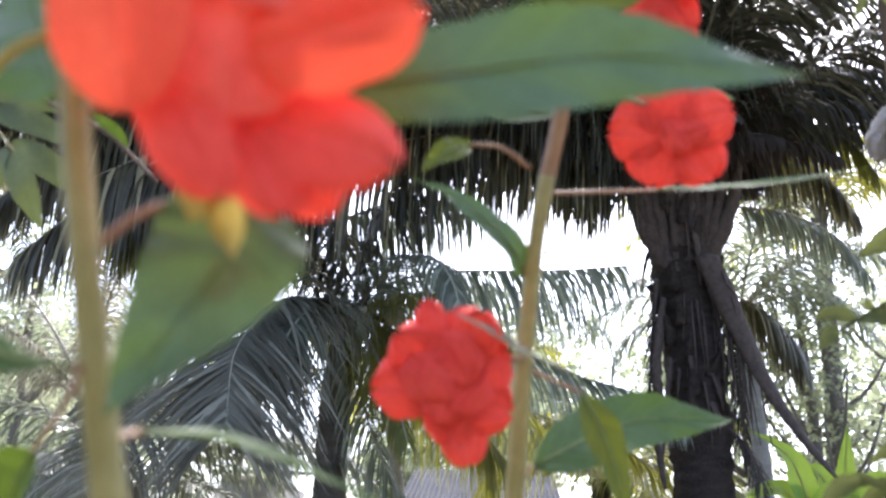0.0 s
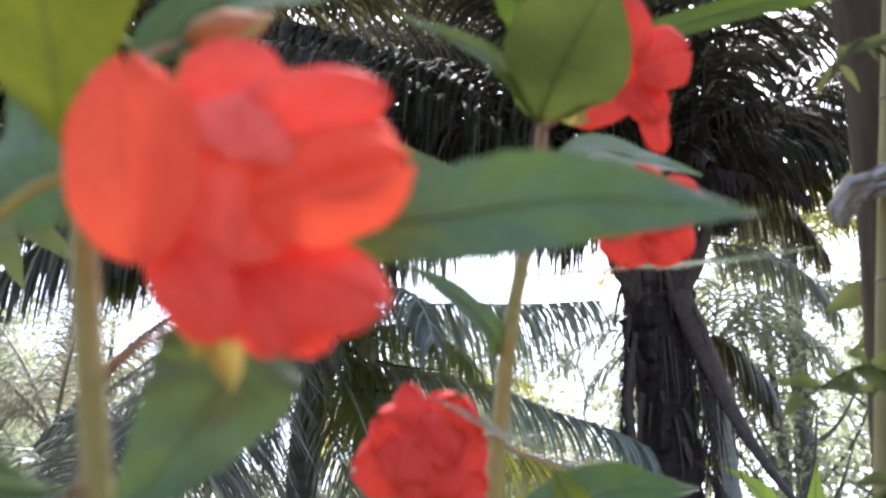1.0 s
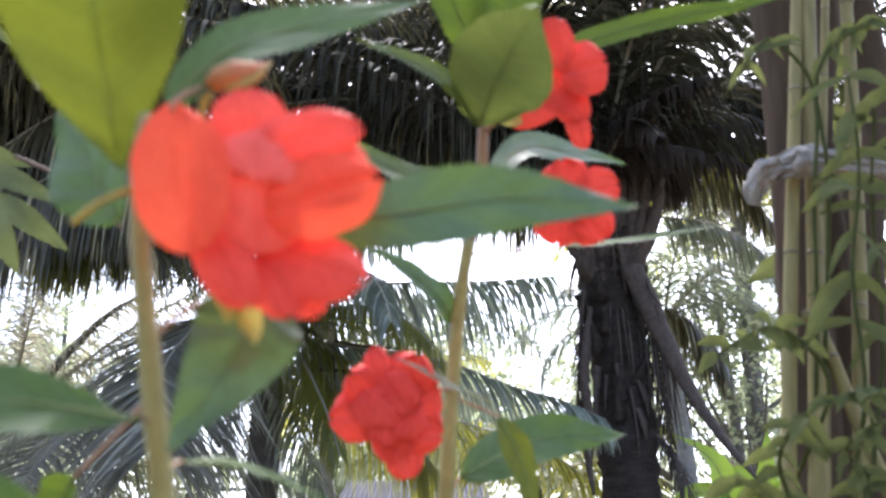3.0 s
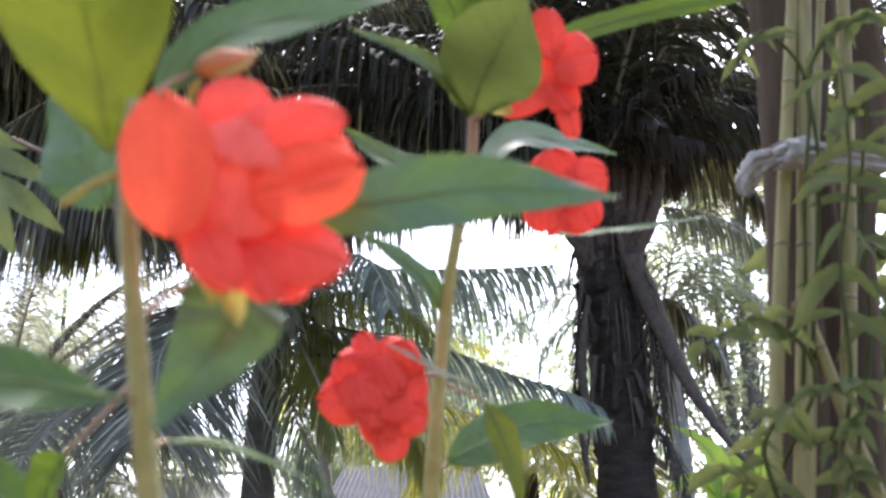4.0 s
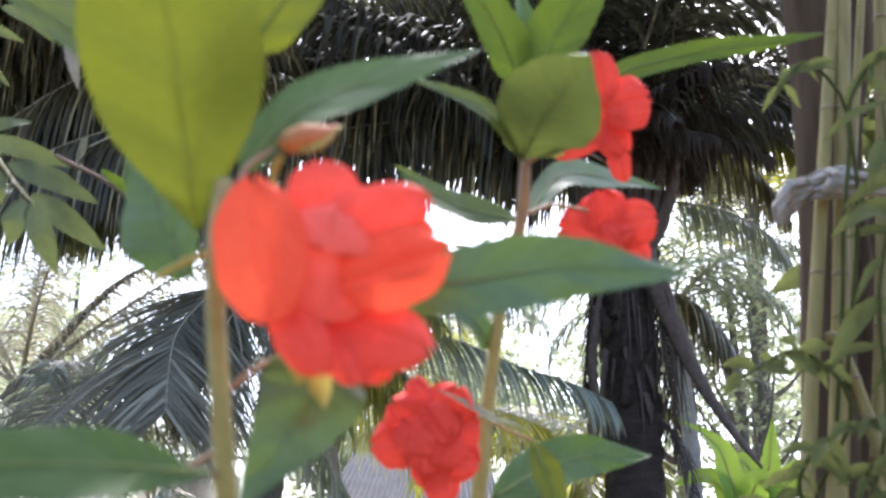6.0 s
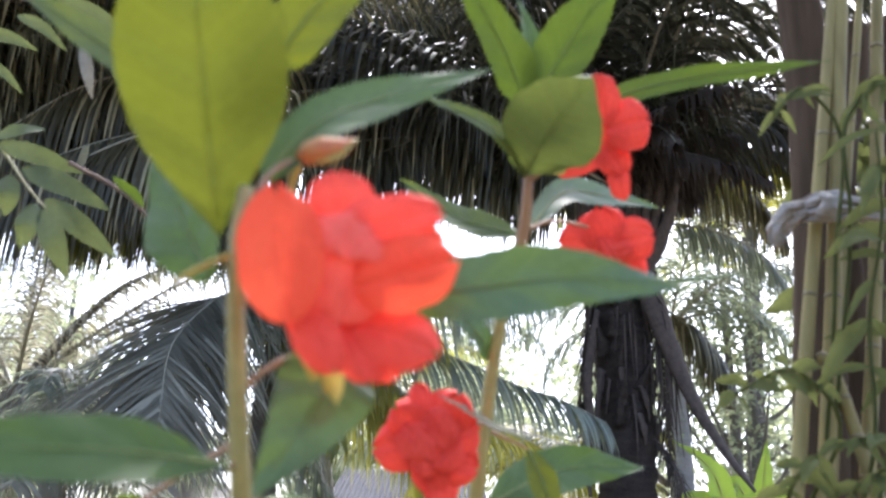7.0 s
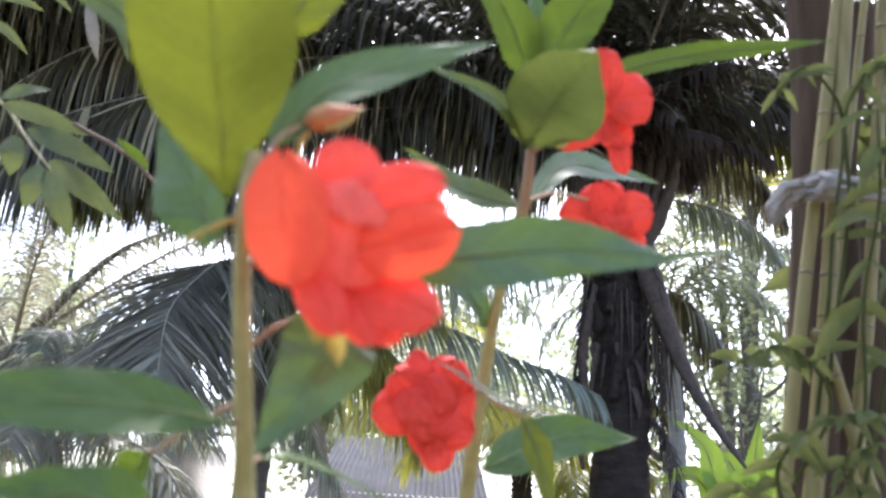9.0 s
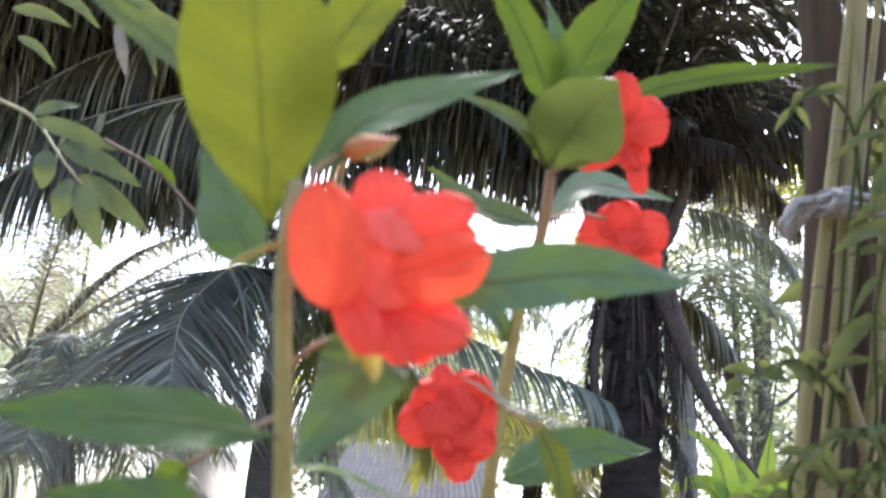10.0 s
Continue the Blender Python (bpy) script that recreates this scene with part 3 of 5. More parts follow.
leaf(plant2, [(0.016, 0.302, 0.855), (0.02, 0.279, 0.857), (0.025, 0.256, 0.858), (0.03, 0.236, 0.859)], 0.0335, facing(10, 6), M_LEAF_OLIVE, "broad rounded young leaf", fold=0.16, seed=11, belly=1.0, power=0.72, rib=0.0005, wave=0.02, serr=0.02)
leaf(plant2, [(0.0166, 0.2997, 0.8823), (0.0057, 0.2843, 0.8985), (-0.016, 0.2562, 0.917)], 0.019, facing(12, 15), M_LEAF_FRESH, fold=0.2, seed=12)
leaf(plant2, [(0.0188, 0.3011, 0.8844), (0.0306, 0.2944, 0.9056), (0.0513, 0.2806, 0.9377)], 0.024, facing(12, -15), M_LEAF_FRESH, fold=0.2, seed=13)
leaf(plant2, [(0.0177, 0.3032, 0.8844), (0.0177, 0.3038, 0.9121), (0.0125, 0.3054, 0.9368)], 0.01, facing(30, 30), M_LEAF, fold=0.4, seed=23)
leaf(plant2, [(0.036, 0.325, 0.883), (0.055, 0.335, 0.907), (0.083, 0.333, 0.917), (0.113, 0.325, 0.919), (0.142, 0.315, 0.919)], 0.0115, facing(22), M_LEAF_FRESH, fold=0.1, seed=14, belly=0.8)
leaf(plant2, [(0.0159, 0.3023, 0.8547), (0.003, 0.2771, 0.8598), (-0.0239, 0.2552, 0.8614)], 0.008, facing(20, 40), M_LEAF_OLIVE, fold=0.3, seed=15)
leaf(plant2, [(0.0163, 0.3173, 0.8368), (-0.0073, 0.3247, 0.8458), (-0.0318, 0.329, 0.8634)], 0.013, facing(35, 10), M_LEAF_OLIVE, fold=0.2, seed=16)
leaf(plant2, [(0.0192, 0.3176, 0.8392), (0.0338, 0.3346, 0.8625), (0.0595, 0.3622, 0.8745), (0.0878, 0.3912, 0.8825)], 0.012, facing(18), M_LEAF_GLOSSY, "bluish green arched leaf", fold=0.2, seed=17)
leaf(plant2, [(0.0088, 0.3629, 0.741), (0.0409, 0.3884, 0.7587), (0.0833, 0.4179, 0.7653)], 0.021, facing(25), M_LEAF, stalk=[(0.004, 0.3589, 0.7343)], fold=0.12, seed=18)
leaf(plant2, [(0.0236, 0.3522, 0.7616), (0.0304, 0.3505, 0.7457), (0.0356, 0.3493, 0.7196)], 0.011, facing(10, 15), M_LEAF_YOUNG, stalk=[(0.0059, 0.3437, 0.7674)], fold=0.2, seed=19)
leaf(plant2, [(0.0191, 0.3286, 0.7621), (0.003, 0.3025, 0.7635), (-0.0127, 0.2859, 0.7682)], 0.006, facing(55), M_LEAF_DRY, "narrow pale grey-green leaf seen edge on", fold=0.2, seed=20)
leaf(plant2, [(0.0483, 0.3478, 0.8263), (0.0826, 0.3703, 0.8376), (0.1335, 0.3911, 0.8534)], 0.0045, facing(60), M_LEAF, stalk=[(0.012, 0.3224, 0.8143)], fold=0.2, seed=21)
leaf(plant2, [(-0.0097, 0.3122, 0.8253), (-0.0158, 0.307, 0.8207), (-0.0229, 0.3047, 0.814)], 0.008, facing(20), M_LEAF_YOUNG, stalk=[(0.0074, 0.3173, 0.82), (-0.0016, 0.3128, 0.8248)], fold=0.2, seed=22)
leaf(plant2, [(0.006, 0.332, 0.792), (0.003, 0.325, 0.797), (-0.003, 0.318, 0.802), (-0.013, 0.31, 0.807), (-0.024, 0.3, 0.809)], 0.011, facing(40, 10), M_LEAF_GLOSSY, "narrow grey-green leaf drooping from the stem", fold=0.15, seed=27, belly=0.62)
part("pedicel", tube([(0.0169, 0.313, 0.8372), (0.0286, 0.318, 0.8439), (0.0431, 0.3251, 0.8448)], (0.0008, 0.0007), 8, 10), M_STEM_RED, plant2)
part("pedicel", tube([(0.0175, 0.3066, 0.8546), (0.0241, 0.2949, 0.8547), (0.0338, 0.2823, 0.8541)], (0.0008, 0.0007), 8, 10), M_STEM_RED, plant2)
part("pedicel", tube([(0.0061, 0.3429, 0.7694), (-0.0008, 0.3271, 0.7662), (-0.0121, 0.3112, 0.7573)], (0.0008, 0.0007), 8, 10), M_STEM_RED, plant2)

F2 = look((-0.0154, 0.3025, 0.7548), (-0.0228, 0.4377, 0.8133))
flower(plant2, F2, [
    (-9.4, -1.6, 0.4, 17, 18, 96, -6, 12, -0.3, 0.1, 3),
    (-5.6, 6.4, -0.2, 16, 16, 50, 8, 4, -0.35, 0.12, 3),
    (-2.6, 13.0, -1.0, 9, 15, 18, -14, 10, -0.4, 0.12, 3),
    (6.2, 10.6, -1.0, 16, 15, -24, 10, -12, -0.3, 0.14, 3),
    (9.4, 3.4, 0.2, 17, 17, -62, -10, -12, -0.35, 0.1, 3),
    (9.8, -5.4, -0.2, 17, 16, -108, 10, -16, -0.3, 0.12, 3),
    (5.2, -12.8, 0.4, 13, 18, -168, 16, -12, -0.4, 0.09, 3),
    (1.6, -9.6, 0.8, 14, 14, 170, 8, 12, -0.35, 0.1, 3),
    (2.4, 5.4, 2.2, 14, 15, -140, 20, 10, -0.45, 0.12, 3),
    (-4.6, 2.0, 3.0, 13, 14, 40, -18, 10, -0.45, 0.12, 3),
    (6.0, -1.4, 2.8, 13, 14, -36, -18, -14, -0.45, 0.12, 3),
    (0.6, -4.8, 3.4, 12, 12, 160, 20, -8, -0.45, 0.12, 3),
    (-0.4, 0.6, 4.4, 10, 10, 20, -10, 20, -0.5, 0.14, 3),
    (1, 1, -4, 18, 18, 0, 0, 0, 0.1, 0.06, 3),
], "double red balsam flower facing the open")
F3 = look((0.0468, 0.3062, 0.8738), (0.0689, 0.433, 0.946))
flower(plant2, F3, [
    (-0.4, 15.6, 0, 13, 20, 6, -10, 0, -0.2, 0.03, 3),
    (8.6, 5.6, 0.8, 21, 17, -78, 0, -14, -0.25, 0.03, 3),
    (0, 1.5, -1.5, 18, 22, 0, -8, 0, -0.2, 0.03, 3),
    (-7.5, -7.0, -1, 12, 25, 112, 0, 10, -0.25, 0.04, 3),
    (3.4, -7.4, -0.5, 13, 15, -150, 8, -6, -0.25, 0.06, 3),
    (5.4, -16.2, 0, 8.5, 15, -170, 10, 0, -0.25, 0.04, 3),
], "red balsam flower partly hidden by a leaf", [(-20, -10, -1, 6, 11, 70, 0, 0)])
F4 = look((0.0536, 0.332, 0.8375), (0.0752, 0.457, 0.9116))
flower(plant2, F4, [
    (-12.5, 2.6, 0, 20, 17, 86, 0, 10, -0.25, 0.08, 3),
    (-3.4, 9.2, -0.5, 20, 17, 6, -12, 0, -0.25, 0.08, 3),
    (8.2, 4.6, 0.3, 19, 17, -78, 0, -12, -0.25, 0.08, 3),
    (-6.6, -7.0, 0.4, 19, 16, 168, 10, 0, -0.25, 0.1, 3),
    (5.4, -7.4, 0.6, 18, 16, -146, 8, -8, -0.25, 0.1, 3),
    (-1, 1, 2.2, 10, 13, 30, -16, 8, -0.5, 0.12, 3),
    (3, 0, 2.6, 9, 12, -70, 10, -10, -0.5, 0.12, 3),
], "red balsam flower behind a long leaf")

# ---- leafy shrub sprays beside the balsams
sb = (-0.3912, 0.6414, 0.7504)
shrub = thing("shrub", (sb[0], sb[1], 0), "slender shrub with feathered pale green leaves", "shrub")
part("stem", tube([(sb[0], sb[1], -0.02), (sb[0] - 0.01, sb[1], 0.4), (-0.3912, 0.6158, 0.8209), (-0.3713, 0.5587, 0.9192), (-0.3508, 0.5128, 1.016), (-0.3169, 0.4562, 1.1424)], (0.006, 0.004, 0.002), 8, 40), M_TWIG, shrub)
# one feathered leaf close by, its leaflets one by one: midline, width
feather = part("twig", tube([(-0.292, 0.47, 0.948), (-0.266, 0.46, 0.934), (-0.237, 0.45, 0.903), (-0.223, 0.447, 0.889)], (0.0012, 0.0009, 0.0005), 6, 20), M_STEM, shrub)
for k, (pts, w) in enumerate([
    ([(-0.271, 0.47, 0.941), (-0.256, 0.466, 0.945), (-0.246, 0.476, 0.951)], 0.0086),
    ([(-0.261, 0.455, 0.93), (-0.234, 0.451, 0.922), (-0.213, 0.461, 0.917)], 0.0109),
    ([(-0.243, 0.45, 0.914), (-0.215, 0.446, 0.903), (-0.193, 0.456, 0.894)], 0.0127),
    ([(-0.225, 0.445, 0.894), (-0.202, 0.441, 0.879), (-0.183, 0.451, 0.865)], 0.0132),
    ([(-0.254, 0.46, 0.914), (-0.25, 0.456, 0.9), (-0.254, 0.466, 0.892)], 0.0130),
    ([(-0.235, 0.455, 0.896), (-0.234, 0.451, 0.881), (-0.24, 0.461, 0.871)], 0.0145),
    ([(-0.228, 0.45, 0.891), (-0.215, 0.446, 0.87), (-0.209, 0.456, 0.854)], 0.0134),
]):
    part("leaflet", blade(pts, w, Vector(FACE) + Vector((0.25 * math.sin(2 * k), 0, 0.2 + 0.2 * math.cos(3 * k))), n=16, m=6, serr=0, fold=0.12, wave=0.03, seed=k), M_SHRUB, feather)
part("leaf", blade([(-0.223, 0.48, 1.008), (-0.199, 0.475, 0.991), (-0.181, 0.48, 0.973)], 0.0080, FACE, n=12, m=4, serr=0), M_SHRUB, shrub)
part("leaf", blade([(-0.22, 0.47, 1.004), (-0.208, 0.465, 0.987), (-0.202, 0.47, 0.969)], 0.0066, FACE, n=12, m=4, serr=0), M_SHRUB, shrub)
part("leaf", blade([(-0.235, 0.49, 1.026), (-0.208, 0.485, 1.017), (-0.187, 0.49, 1.007)], 0.0107, FACE, n=12, m=4, serr=0), M_SHRUB, shrub)
part("leaf", blade([(-0.269, 0.5, 1.053), (-0.24, 0.495, 1.043), (-0.217, 0.5, 1.032)], 0.0115, FACE, n=12, m=4, serr=0), M_SHRUB, shrub)
part("leaf", blade([(-0.349, 0.56, 1.065), (-0.322, 0.555, 1.06), (-0.302, 0.56, 1.053)], 0.0093, FACE, n=12, m=4, serr=0), M_SHRUB, shrub)
part("leaf", blade([(-0.318, 0.55, 1.075), (-0.294, 0.545, 1.062), (-0.277, 0.55, 1.047)], 0.0084, FACE, n=12, m=4, serr=0), M_SHRUB, shrub)
part("leaf", blade([(-0.345, 0.57, 1.048), (-0.325, 0.565, 1.037), (-0.311, 0.57, 1.023)], 0.0073, FACE, n=12, m=4, serr=0), M_SHRUB, shrub)
part("twig", tube([(-0.411, 0.57, 1.101), (-0.302, 0.52, 1.069), (-0.251, 0.49, 1.035), (-0.223, 0.48, 1.008)], (0.0016, 0.001), 6, 14), M_TWIG, shrub)
part("leaf", blade([(-0.235, 0.475, 1.01), (-0.226, 0.47, 0.987), (-0.22, 0.47, 0.968)], 0.008, FACE, n=10, m=4, serr=0), M_LEAF_DRY, shrub, "dry beige leaf")
part("twig", tube([(-0.2188, 0.4522, 0.9196), (-0.1885, 0.4573, 0.9054), (-0.1629, 0.4656, 0.8827)], (0.0012, 0.0009), 6, 10), M_TWIG, shrub)
part("leaf", blade([(-0.1765, 0.4599, 0.8983), (-0.1855, 0.4568, 0.9068), (-0.1952, 0.4542, 0.9139)], 0.007, FACE, n=10, m=4, serr=0), M_LEAF_FRESH, shrub)

# ---- bamboo stakes tied with a rag
def stake(x0, x1, r, label, mat=M_BAMBOO, name="bamboo_stake", seed=0, reach=1.7):
    top, low = V(x0), V(x1)
    foot = low + (low - top) * (low.z + 0.05) / (top.z - low.z)
    high = low + (top - low) * reach
    ob = thing(name, (foot.x, foot.y, 0), label, "stake", "bamboo stakes")
    line = spline([foot, low, top, high], 90)
    bow = Vector((0.5, 0.2, 0)) * r
    line = [p + bow * math.sin(i * 0.11 + seed) for i, p in enumerate(line)]
    part("culm", tube(line, (r * 1.1, r, r * 0.9), 12, 90, 0.02, seed), mat, ob)
    if mat is M_BAMBOO:
        for k in range(4 + seed % 3, 90, 9):
            d = (line[k + 1] - line[k - 1]).normalized() if k < 90 else Vector((-0.0008, -0.001, 0.9521))
            part("node_ring", tube([line[k] - d * r * 0.3, line[k], line[k] + d * r * 0.3], (r * 1.0, r * 1.14, r * 1.0), 12, 4), M_NODE, ob)
    return ob


stake((0.237, 0.5, 1.1), (0.1835, 0.5, 0.75), 0.0039, "thin weathered yellow-green bamboo stake", seed=1)
stake((0.2455, 0.5, 1.1), (0.1955, 0.5, 0.75), 0.0046, "thin weathered yellow-green bamboo stake", seed=4)
stake((0.248, 0.515, 1.016), (0.21, 0.505, 0.797), 0.0026, "thin dry bamboo side stalk", seed=6)
stake((0.288, 0.56, 1.044), (0.245, 0.55, 0.773), 0.0046, "thin weathered yellow-green bamboo stake", seed=3)
stake((0.2077, 0.5, 0.84), (0.2284, 0.5, 0.77), 0.0036, "thin slanting bamboo stick", seed=8, reach=1.02)
stake((0.232, 0.552, 1.1), (0.2235, 0.552, 0.75), 0.0158, "broad dark brown wooden post beside bamboo stakes", M_POST, "wooden_post", 2)
stake((0.276, 0.59, 1.021), (0.259, 0.59, 0.872), 0.0125, "dark brown wooden post beside bamboo stakes", M_POST, "wooden_post", 5)
stake((0.327, 0.63, 1.041), (0.305, 0.63, 0.883), 0.016, "dark brown wooden post beside bamboo stakes", M_POST, "wooden_post", 7)



def ribbon(pts, widths, thick, seed, n=48, m=14, fold=0.0014):
    """A crumpled strip of cloth along pts, standing across the line of sight, with a little thickness."""
    rng = random.Random(seed)
    a, b, c = (rng.uniform(0, 6) for _ in range(3))
    line = spline(pts, n)
    vs, fs = [], []
    for i, p in enumerate(line):
        u = i / n
        t = (line[min(i + 1, n)] - line[max(i - 1, 0)]).normalized()
        side = t.cross(V(FACE)).normalized()
        out = side.cross(t).normalized()
        s = u * (len(widths) - 1)
        k = min(int(s), len(widths) - 2)
        w = widths[k] + (widths[k + 1] - widths[k]) * (s - k)
        w *= 1 + 0.1 * math.sin(13 * u + a) + 0.06 * math.sin(31 * u + b)
        for j in range(2 * m):
            v = (j / (m - 1) if j < m else (2 * m - 1 - j) / (m - 1)) * 2 - 1
            d = fold * (math.sin(5 * v + 4 * u + a) + 0.6 * math.sin(11 * v - 9 * u + b) + 0.4 * math.sin(19 * u + 3 * v + c))
            vs.append(p + side * v * w * 0.5 + out * (d + (thick if j < m else -thick) * 0.5 + 0.2 * w * (v * v - 0.5) * -1))
    q = 2 * m
    for i in range(n):
        for j in range(q):
            k = (j + 1) % q
            fs.append((i * q + j, i * q + k, (i + 1) * q + k, (i + 1) * q + j))
    fs.append(tuple(range(q))[::-1])
    fs.append(tuple(n * q + j for j in range(q)))
    return vs, fs


rag = thing("rag", (0.207, 0.49, 0.931), "greyish rag knotted round the bamboo stakes", "rag")
part("cloth_band", ribbon([(0.189, 0.5, 0.926), (0.199, 0.49, 0.929), (0.215, 0.485, 0.931), (0.234, 0.49, 0.932), (0.282, 0.52, 0.943)], (0.01, 0.0125, 0.0145, 0.0135, 0.01, 0.011), 0.0015, 3), M_RAG, rag)
part("cloth_band", ribbon([(0.194, 0.502, 0.926), (0.201, 0.487, 0.923), (0.216, 0.482, 0.923), (0.233, 0.487, 0.926), (0.278, 0.515, 0.934)], (0.007, 0.008, 0.009, 0.008, 0.008), 0.0015, 9), M_RAG, rag)
part("cloth_end", ribbon([(0.199, 0.486, 0.927), (0.191, 0.49, 0.924), (0.186, 0.495, 0.917), (0.184, 0.5, 0.908)], (0.011, 0.015, 0.014, 0.007), 0.0015, 5, n=24), M_RAG, rag)
part("knot", tube([(0.206, 0.48, 0.933), (0.209, 0.476, 0.927), (0.207, 0.477, 0.922), (0.207, 0.486, 0.922)], (0.003, 0.0065, 0.006, 0.003), 14, 16, 0.25, 6, flat=0.7), M_RAG, rag)

# ---- climbing vine on the stakes
vb = (0.21, 0.53, 0.739)
vine = thing("climbing_vine", (vb[0], vb[1], 0), "green climbing vine with soft pointed leaves on bamboo stakes", "vine")


def vine_stem(pts, count, size, slim, first, seed):
    """A shoot with two pointed leaves at each joint; slim: a leaf's width by its length; first: the lowest joint with leaves."""
    rng = random.Random(seed)
    st = part("vine_stem", tube([(vb[0], vb[1], -0.02), (vb[0], vb[1], 0.4), *pts], (0.0016, 0.0012, 0.0007), 6, 40), M_VINE, vine)
    line = spline(pts, count)
    for i in range(first, count + 1):
        p = line[i]
        for sd in (-1, 1):
            d = Vector((sd * rng.uniform(0.3, 1), rng.uniform(-0.5, 0.3), rng.uniform(-0.9, 0.25))).normalized()
            L = size * rng.uniform(0.65, 1.25)
            part("leaf", blade([p, p + d * L * 0.5, p + d * L + Vector((0, 0, -0.25 * L))], L * slim * rng.uniform(0.8, 1.2), Vector(FACE) + Vector((rng.uniform(-.6, .6), 0, rng.uniform(-.1, .9))), n=10, m=4, serr=0.1, seed=i), M_VINE, st)


vine_stem([(0.206, 0.49, 0.736), (0.211, 0.46, 0.789), (0.211, 0.45, 0.851), (0.219, 0.44, 0.903), (0.217, 0.43, 0.951)], 10, 0.036, 0.2, 4, 1)
vine_stem([(0.222, 0.5, 0.737), (0.235, 0.48, 0.823), (0.233, 0.46, 0.896), (0.235, 0.44, 0.947)], 11, 0.038, 0.2, 4, 2)
vine_stem([(0.172, 0.47, 0.735), (0.165, 0.46, 0.761), (0.173, 0.45, 0.776), (0.189, 0.44, 0.785), (0.209, 0.44, 0.788)], 11, 0.016, 0.36, 1, 3)
vine_stem([(0.199, 0.46, 0.734), (0.206, 0.46, 0.75), (0.193, 0.45, 0.762), (0.207, 0.44, 0.774)], 9, 0.016, 0.36, 1, 4)
vine_stem([(0.189, 0.52, 0.744), (0.192, 0.46, 0.806), (0.167, 0.45, 0.822), (0.138, 0.45, 0.808)], 12, 0.015, 0.4, 6, 5)
vine_stem([(0.204, 0.52, 0.744), (0.2, 0.46, 0.88), (0.201, 0.45, 0.973), (0.182, 0.44, 0.98), (0.17, 0.44, 0.966)], 10, 0.02, 0.26, 7, 6)
vine_stem([(0.175, 0.5, 0.737), (0.164, 0.48, 0.749), (0.146, 0.47, 0.751)], 6, 0.016, 0.36, 1, 7)
vine_stem([(0.207, 0.52, 0.744), (0.212, 0.46, 0.913), (0.213, 0.45, 0.97), (0.232, 0.45, 0.992), (0.249, 0.45, 0.999)], 12, 0.018, 0.4, 7, 8)

# broad leaves of the same vine on the posts behind
for k, (x, top, n) in enumerate([(0.3, 1.1, 12), (0.33, 1.12, 13), (0.355, 1.1, 12), (0.285, 1.12, 10)]):
    vine_stem([(x + 0.01, 0.66, 0.74), (x + 0.005, 0.66 + 0.01 * k, 0.85), (x, 0.65, 0.95), (x + 0.01, 0.66, top)], n, 0.042, 0.38, 1, 20 + k)

# ---- coconut palm with the dark trunk
t1 = (1.65, 8.0, 1.51)
palm = thing("coconut_palm", (t1[0] + 0.1, t1[1], 0), "coconut palm with dark fibrous trunk and drooping fronds", "palm", "coconut palms")
part("trunk", palm_trunk([(t1[0] + 0.1, t1[1], -0.1), t1, (1.65, 8.0, 2.57), (1.59, 8.0, 3.4), (1.61, 8.0, 4.23), (1.66, 8.0, 5.01)], 0.235, 0.25, 26, 1, 0.1), M_TRUNK, palm)
c1 = (1.59, 8.0, 4.23)
# fronds: start, heading, rise, length, droop, leaflet length, hang, material
for k, (p, hd, rise, ln, dr, lf, hg, mt) in enumerate([
    ((1.57, 8.6, 1.87), -80, 24, 2.6, 60, 0.7, 1.4, M_FROND_SHEEN),
    ((2.1, 8.4, 3.3), 70, -25, 1.0, 50, 0.6, 1.6, M_FROND_BROWN),
]):
    frond(palm, p, hd, rise, ln, dr, lf, 130, hg, mt, seed=k + 1, width=0.022, thick=0.018, jit=0.12)
rng = random.Random(11)
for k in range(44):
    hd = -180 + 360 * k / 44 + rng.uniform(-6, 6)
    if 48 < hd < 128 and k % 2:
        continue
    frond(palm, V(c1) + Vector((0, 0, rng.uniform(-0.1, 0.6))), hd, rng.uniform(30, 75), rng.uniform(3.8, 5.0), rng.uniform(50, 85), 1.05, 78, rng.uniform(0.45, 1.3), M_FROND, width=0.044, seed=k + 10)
for k in range(12):
    frond(palm, V(c1) + Vector((0, 0, rng.uniform(0.0, 0.7))), 30 + 200 * k / 12 + rng.uniform(-10, 10), rng.uniform(-10, 30), rng.uniform(1.0, 1.6), rng.uniform(20, 60), 0.55, 40, 1.2, M_FROND_DRY, width=0.06, seed=k + 70)
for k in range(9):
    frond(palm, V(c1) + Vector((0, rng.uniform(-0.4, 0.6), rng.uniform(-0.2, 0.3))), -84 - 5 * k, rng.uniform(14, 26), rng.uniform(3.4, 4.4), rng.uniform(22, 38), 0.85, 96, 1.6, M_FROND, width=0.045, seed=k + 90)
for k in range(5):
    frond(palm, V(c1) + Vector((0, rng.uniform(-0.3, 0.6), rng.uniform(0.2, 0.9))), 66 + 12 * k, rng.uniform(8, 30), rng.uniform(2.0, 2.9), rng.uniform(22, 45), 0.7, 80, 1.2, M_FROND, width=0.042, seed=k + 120)
